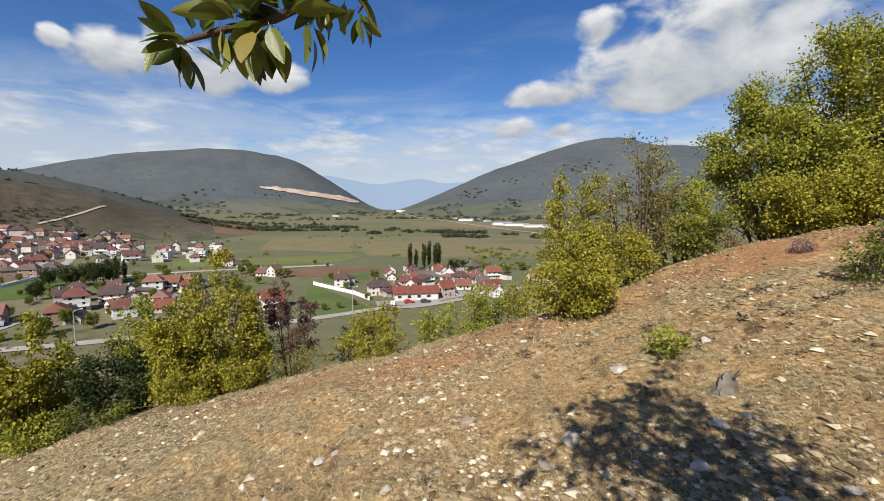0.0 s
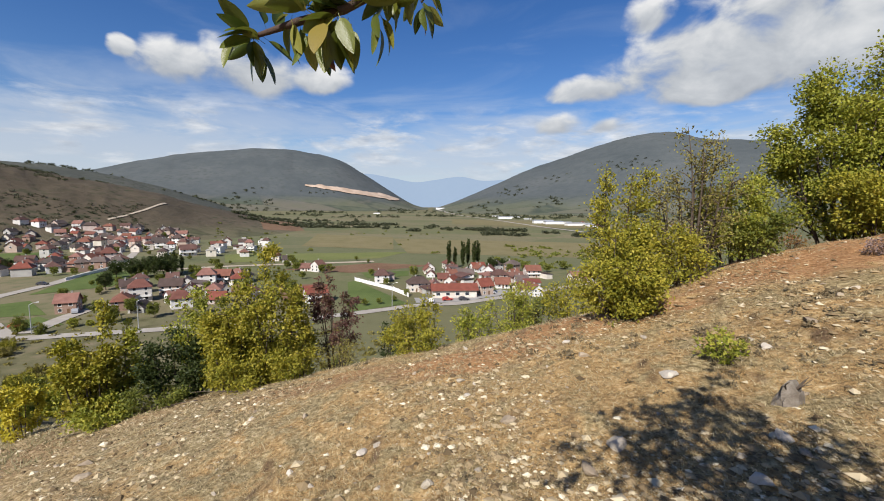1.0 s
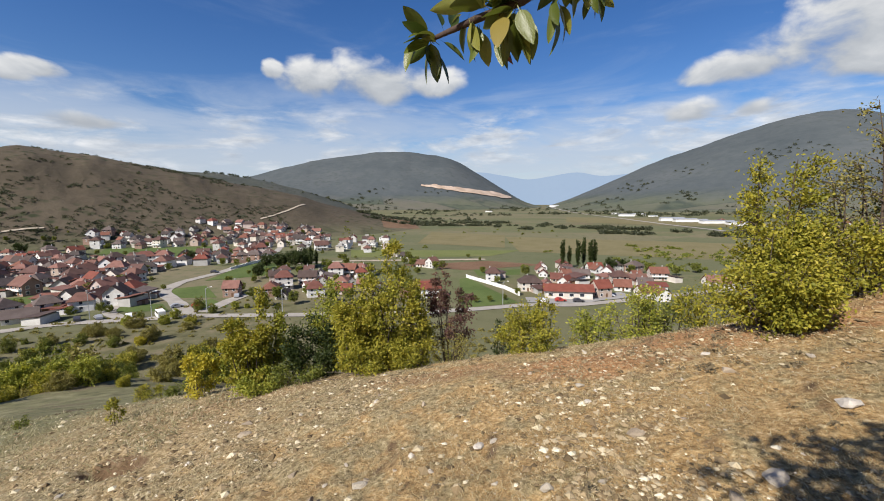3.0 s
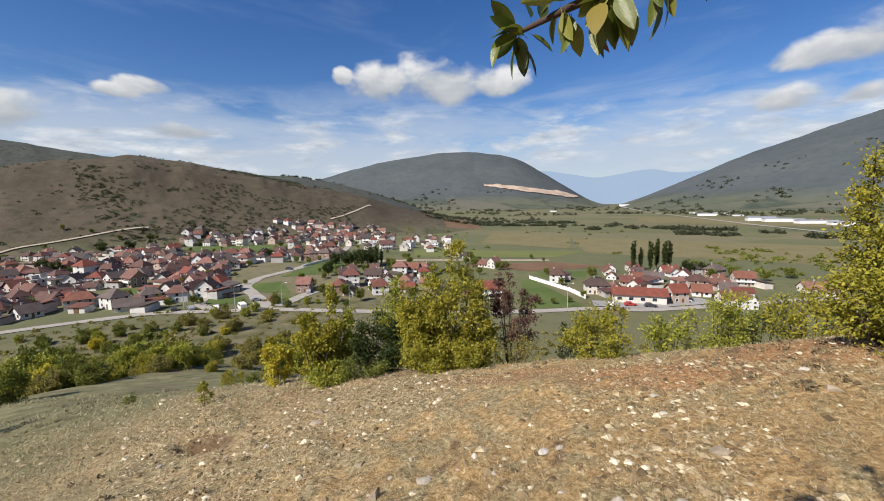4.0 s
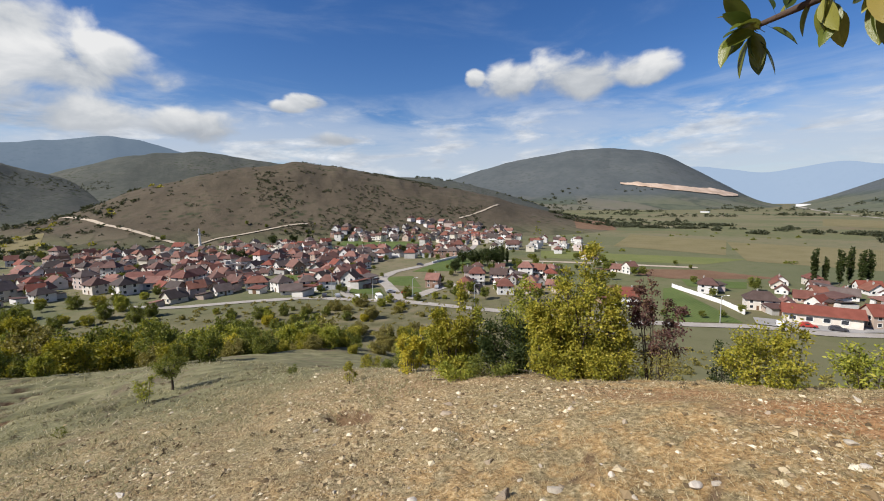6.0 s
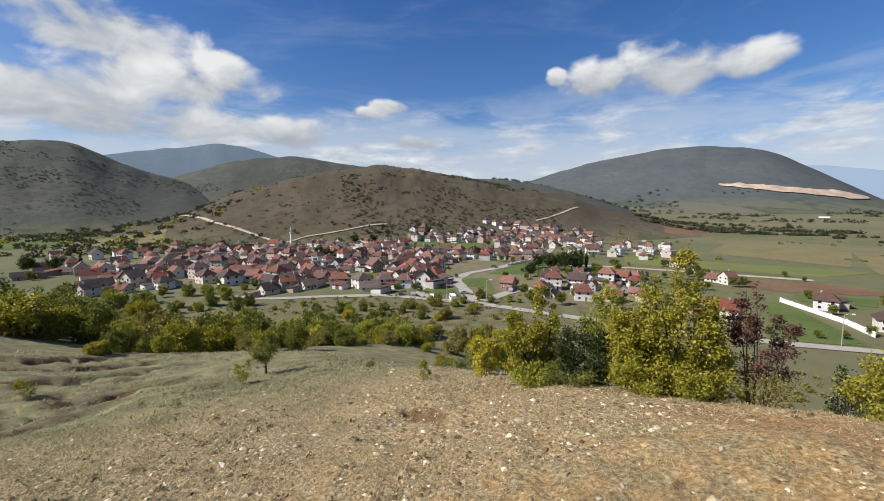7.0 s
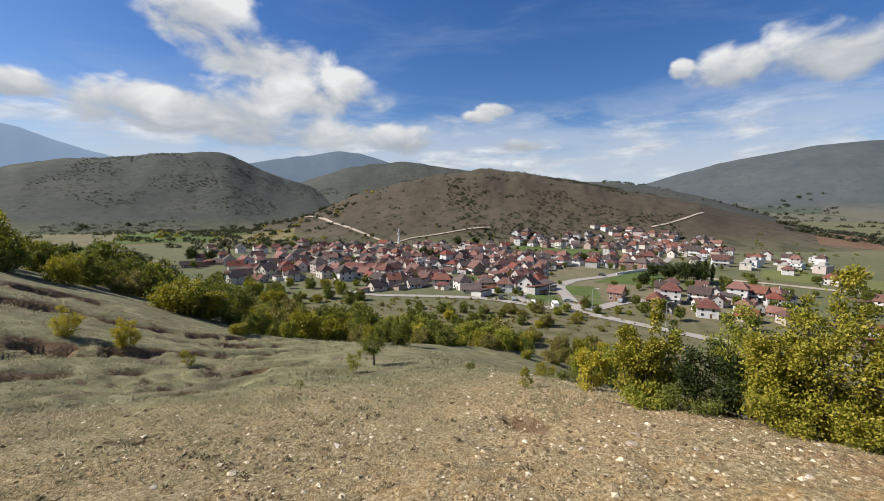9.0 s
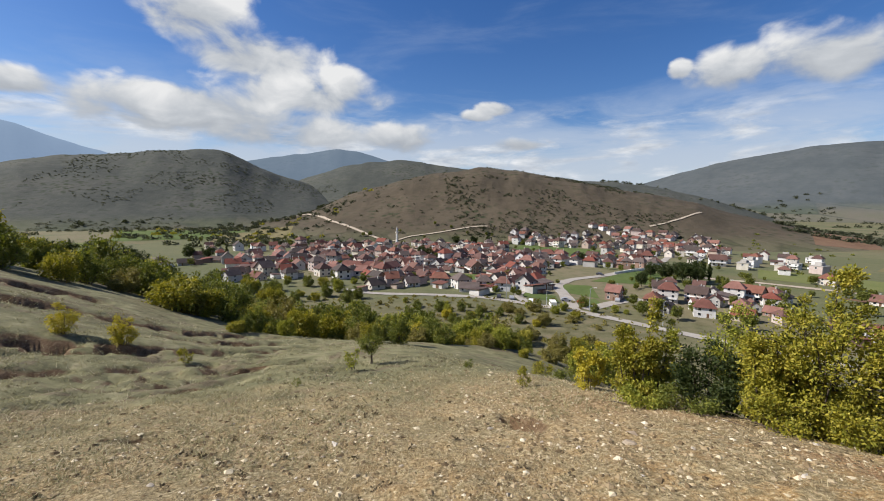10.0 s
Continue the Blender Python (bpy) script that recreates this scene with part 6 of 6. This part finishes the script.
def fruit_leaf(seed):
    """One lance-shaped leaf of unit length along x: stalk, folded blade, bent tip."""
    r2 = random.Random(seed)
    curl, fold = r2.uniform(0.05, 0.3), r2.uniform(0.12, 0.35)
    V, F, n = [], [], 9
    for i in range(n):
        t = i / (n - 1)
        w = 0.17 * math.sin(math.pi * min(1, t ** 0.85)) ** 0.8 + 0.004
        z = -curl * t * t
        for s in (-1, -0.5, 0, 0.5, 1):
            V.append((0.18 + 0.82 * t, s * w * (1 + 0.04 * math.sin(9 * t + s)), z + abs(s) * w * fold))
    for i in range(n - 1):
        for j in range(4):
            F.append((i * 5 + j, i * 5 + j + 1, i * 5 + j + 6, i * 5 + j + 5))
    k = len(V)
    V += [(0, -0.008, 0), (0, 0.008, 0), (0.2, 0.008, 0), (0.2, -0.008, 0)]
    F.append((k, k + 1, k + 2, k + 3))
    me = bpy.data.meshes.new("leaf")
    me.from_pydata(V, [], F)
    me.polygons.foreach_set("use_smooth", [True] * len(F))
    me.materials.append(LEAF_TREE)
    return me


LEAVES = [fruit_leaf(s) for s in range(5)]
tree = new("fruit_tree")
tx, ty = 1.05, -1.0
tz = float(ground_z(np.array([tx]), np.array([ty]))[0])
limb = [(np.array([(tx, ty, tz - 0.1), (tx - 0.02, ty + 0.03, tz + 0.7), (tx - 0.1, ty + 0.12, tz + 1.5), (tx - 0.2, ty + 0.25, tz + 2.2)]), [0.10, 0.085, 0.07, 0.055])]
fork = np.array(limb[0][0][-1])
rt = np.random.default_rng(12)
ends = [(-0.15, 0.1, 1.2), (0.2, 0.55, 1.3), (0.6, 0.4, 1.5), (0.1, -0.25, 1.6), (0.85, 0.0, 1.3), (0.4, 0.1, 1.75), (-0.3, -0.25, 1.4), (0.75, -0.45, 1.6)]
twig_pts = []
for e in ends:
    e = np.array(e)
    m = (fork + e) / 2 + np.array([0, 0, 0.12])
    limb.append((np.array([fork, m, e]), [0.035, 0.022, 0.008]))
    for k in range(6):
        t = rt.uniform(0.35, 1.0)
        p = fork * (1 - t) ** 2 + 2 * t * (1 - t) * m + t * t * e
        q = p + rt.normal(size=3) * np.array([0.30, 0.30, 0.16])
        q[2] = max(q[2], 0.95)
        limb.append((np.array([p, (p + q) / 2, q]), [0.008, 0.006, 0.003]))
        twig_pts.append((p, q))
V, F = tubes_mesh(limb, 8)
part("trunk", mesh_object("trunk", V, F, TWIG, True), tree)
n = 2000
pick = rt.integers(len(twig_pts), size=n)
A, B = np.array([t[0] for t in twig_pts])[pick], np.array([t[1] for t in twig_pts])[pick]
f = rt.beta(2, 1, n)[:, None]
pts = A * (1 - f) + B * f + rt.normal(size=(n, 3)) * 0.055
pts[:, 2] = np.maximum(pts[:, 2], 0.85 + 0.06 * rt.uniform(size=n))
V, F = leaves_mesh(rt, pts, np.tile(np.array([[0, 0, -0.3]]), (n, 1)), 0.075)
part("crown", mesh_object("crown", V, F, LEAF_GREEN), tree)
tagged(tree, "fruit tree with hanging green leaves on stony ground", "tree")


spine = np.array([(0.1, 0.25, 1.05), (0.02, 0.50, 0.62), (-0.04, 0.57, 0.38), (-0.14, 0.545, 0.265), (-0.20, 0.52, 0.222), (-0.26, 0.525, 0.212), (-0.325, 0.545, 0.205)])
side = np.array([(-0.04, 0.57, 0.38), (-0.10, 0.62, 0.305), (-0.125, 0.645, 0.285)])
V, F = tubes_mesh([(spine, [0.012, 0.009, 0.007, 0.006, 0.0055, 0.005, 0.003]), (side, [0.005, 0.003, 0.0015])], 8)
branch = part("branch", mesh_object("branch", V, F, TWIG, True), tree, "thin brown twig hung with leaves")
rb = np.random.default_rng(23)
# nodes of the twig: place, fan of leaves from one angle to another (0 to the right, 90 up, 180 to the left, 270 down), how many, length
for (x, y, z), a0, a1, count, ln in (((-0.325, 0.545, 0.203), 100, 325, 13, 0.062), ((-0.30, 0.535, 0.207), 40, 100, 3, 0.055), ((-0.262, 0.525, 0.214), 235, 300, 4, 0.062), ((-0.235, 0.51, 0.214), 20, 170, 8, 0.066), ((-0.25, 0.515, 0.222), 10, 190, 6, 0.066),
                                     ((-0.215, 0.505, 0.207), 245, 305, 6, 0.072), ((-0.195, 0.515, 0.212), 235, 300, 4, 0.068), ((-0.19, 0.52, 0.225), 0, 180, 9, 0.068), ((-0.205, 0.52, 0.215), 180, 260, 5, 0.066), ((-0.165, 0.53, 0.222), 255, 310, 4, 0.058),
                                     ((-0.145, 0.545, 0.26), 180, 300, 6, 0.062), ((-0.165, 0.54, 0.245), 0, 180, 8, 0.066), ((-0.12, 0.56, 0.27), 270, 330, 3, 0.055), ((-0.125, 0.64, 0.287), 225, 345, 6, 0.056), ((-0.09, 0.6, 0.32), 0, 180, 5, 0.06), ((-0.07, 0.58, 0.345), 20, 200, 5, 0.06), ((-0.15, 0.56, 0.29), 150, 215, 3, 0.06)):
    p = Vector((x, y, z))
    bearing = math.degrees(math.atan2(-x, y))
    right, away = heading(bearing - 90, 0), heading(bearing, 0)
    count, ln = int(count * 1.3), ln * 0.82
    for k in range(count):
        th = radians(a0 + (a1 - a0) * (k + 0.5) / count + rb.normal() * 9)
        way = (right * math.cos(th) + Vector((0, 0, math.sin(th) - 0.12)) + away * rb.normal() * 0.35).normalized()
        q = way.to_track_quat("X", "Z")
        leaf = new("leaf", LEAVES[rb.integers(len(LEAVES))])
        leaf.parent = branch
        leaf.matrix_basis = Matrix.Translation(p + Vector(rb.normal(size=3) * 0.004)) @ q.to_matrix().to_4x4() @ Euler((rb.uniform(-1.3, 1.3), 0, 0)).to_matrix().to_4x4() @ Matrix.Scale(ln * rb.uniform(0.85, 1.15), 4)
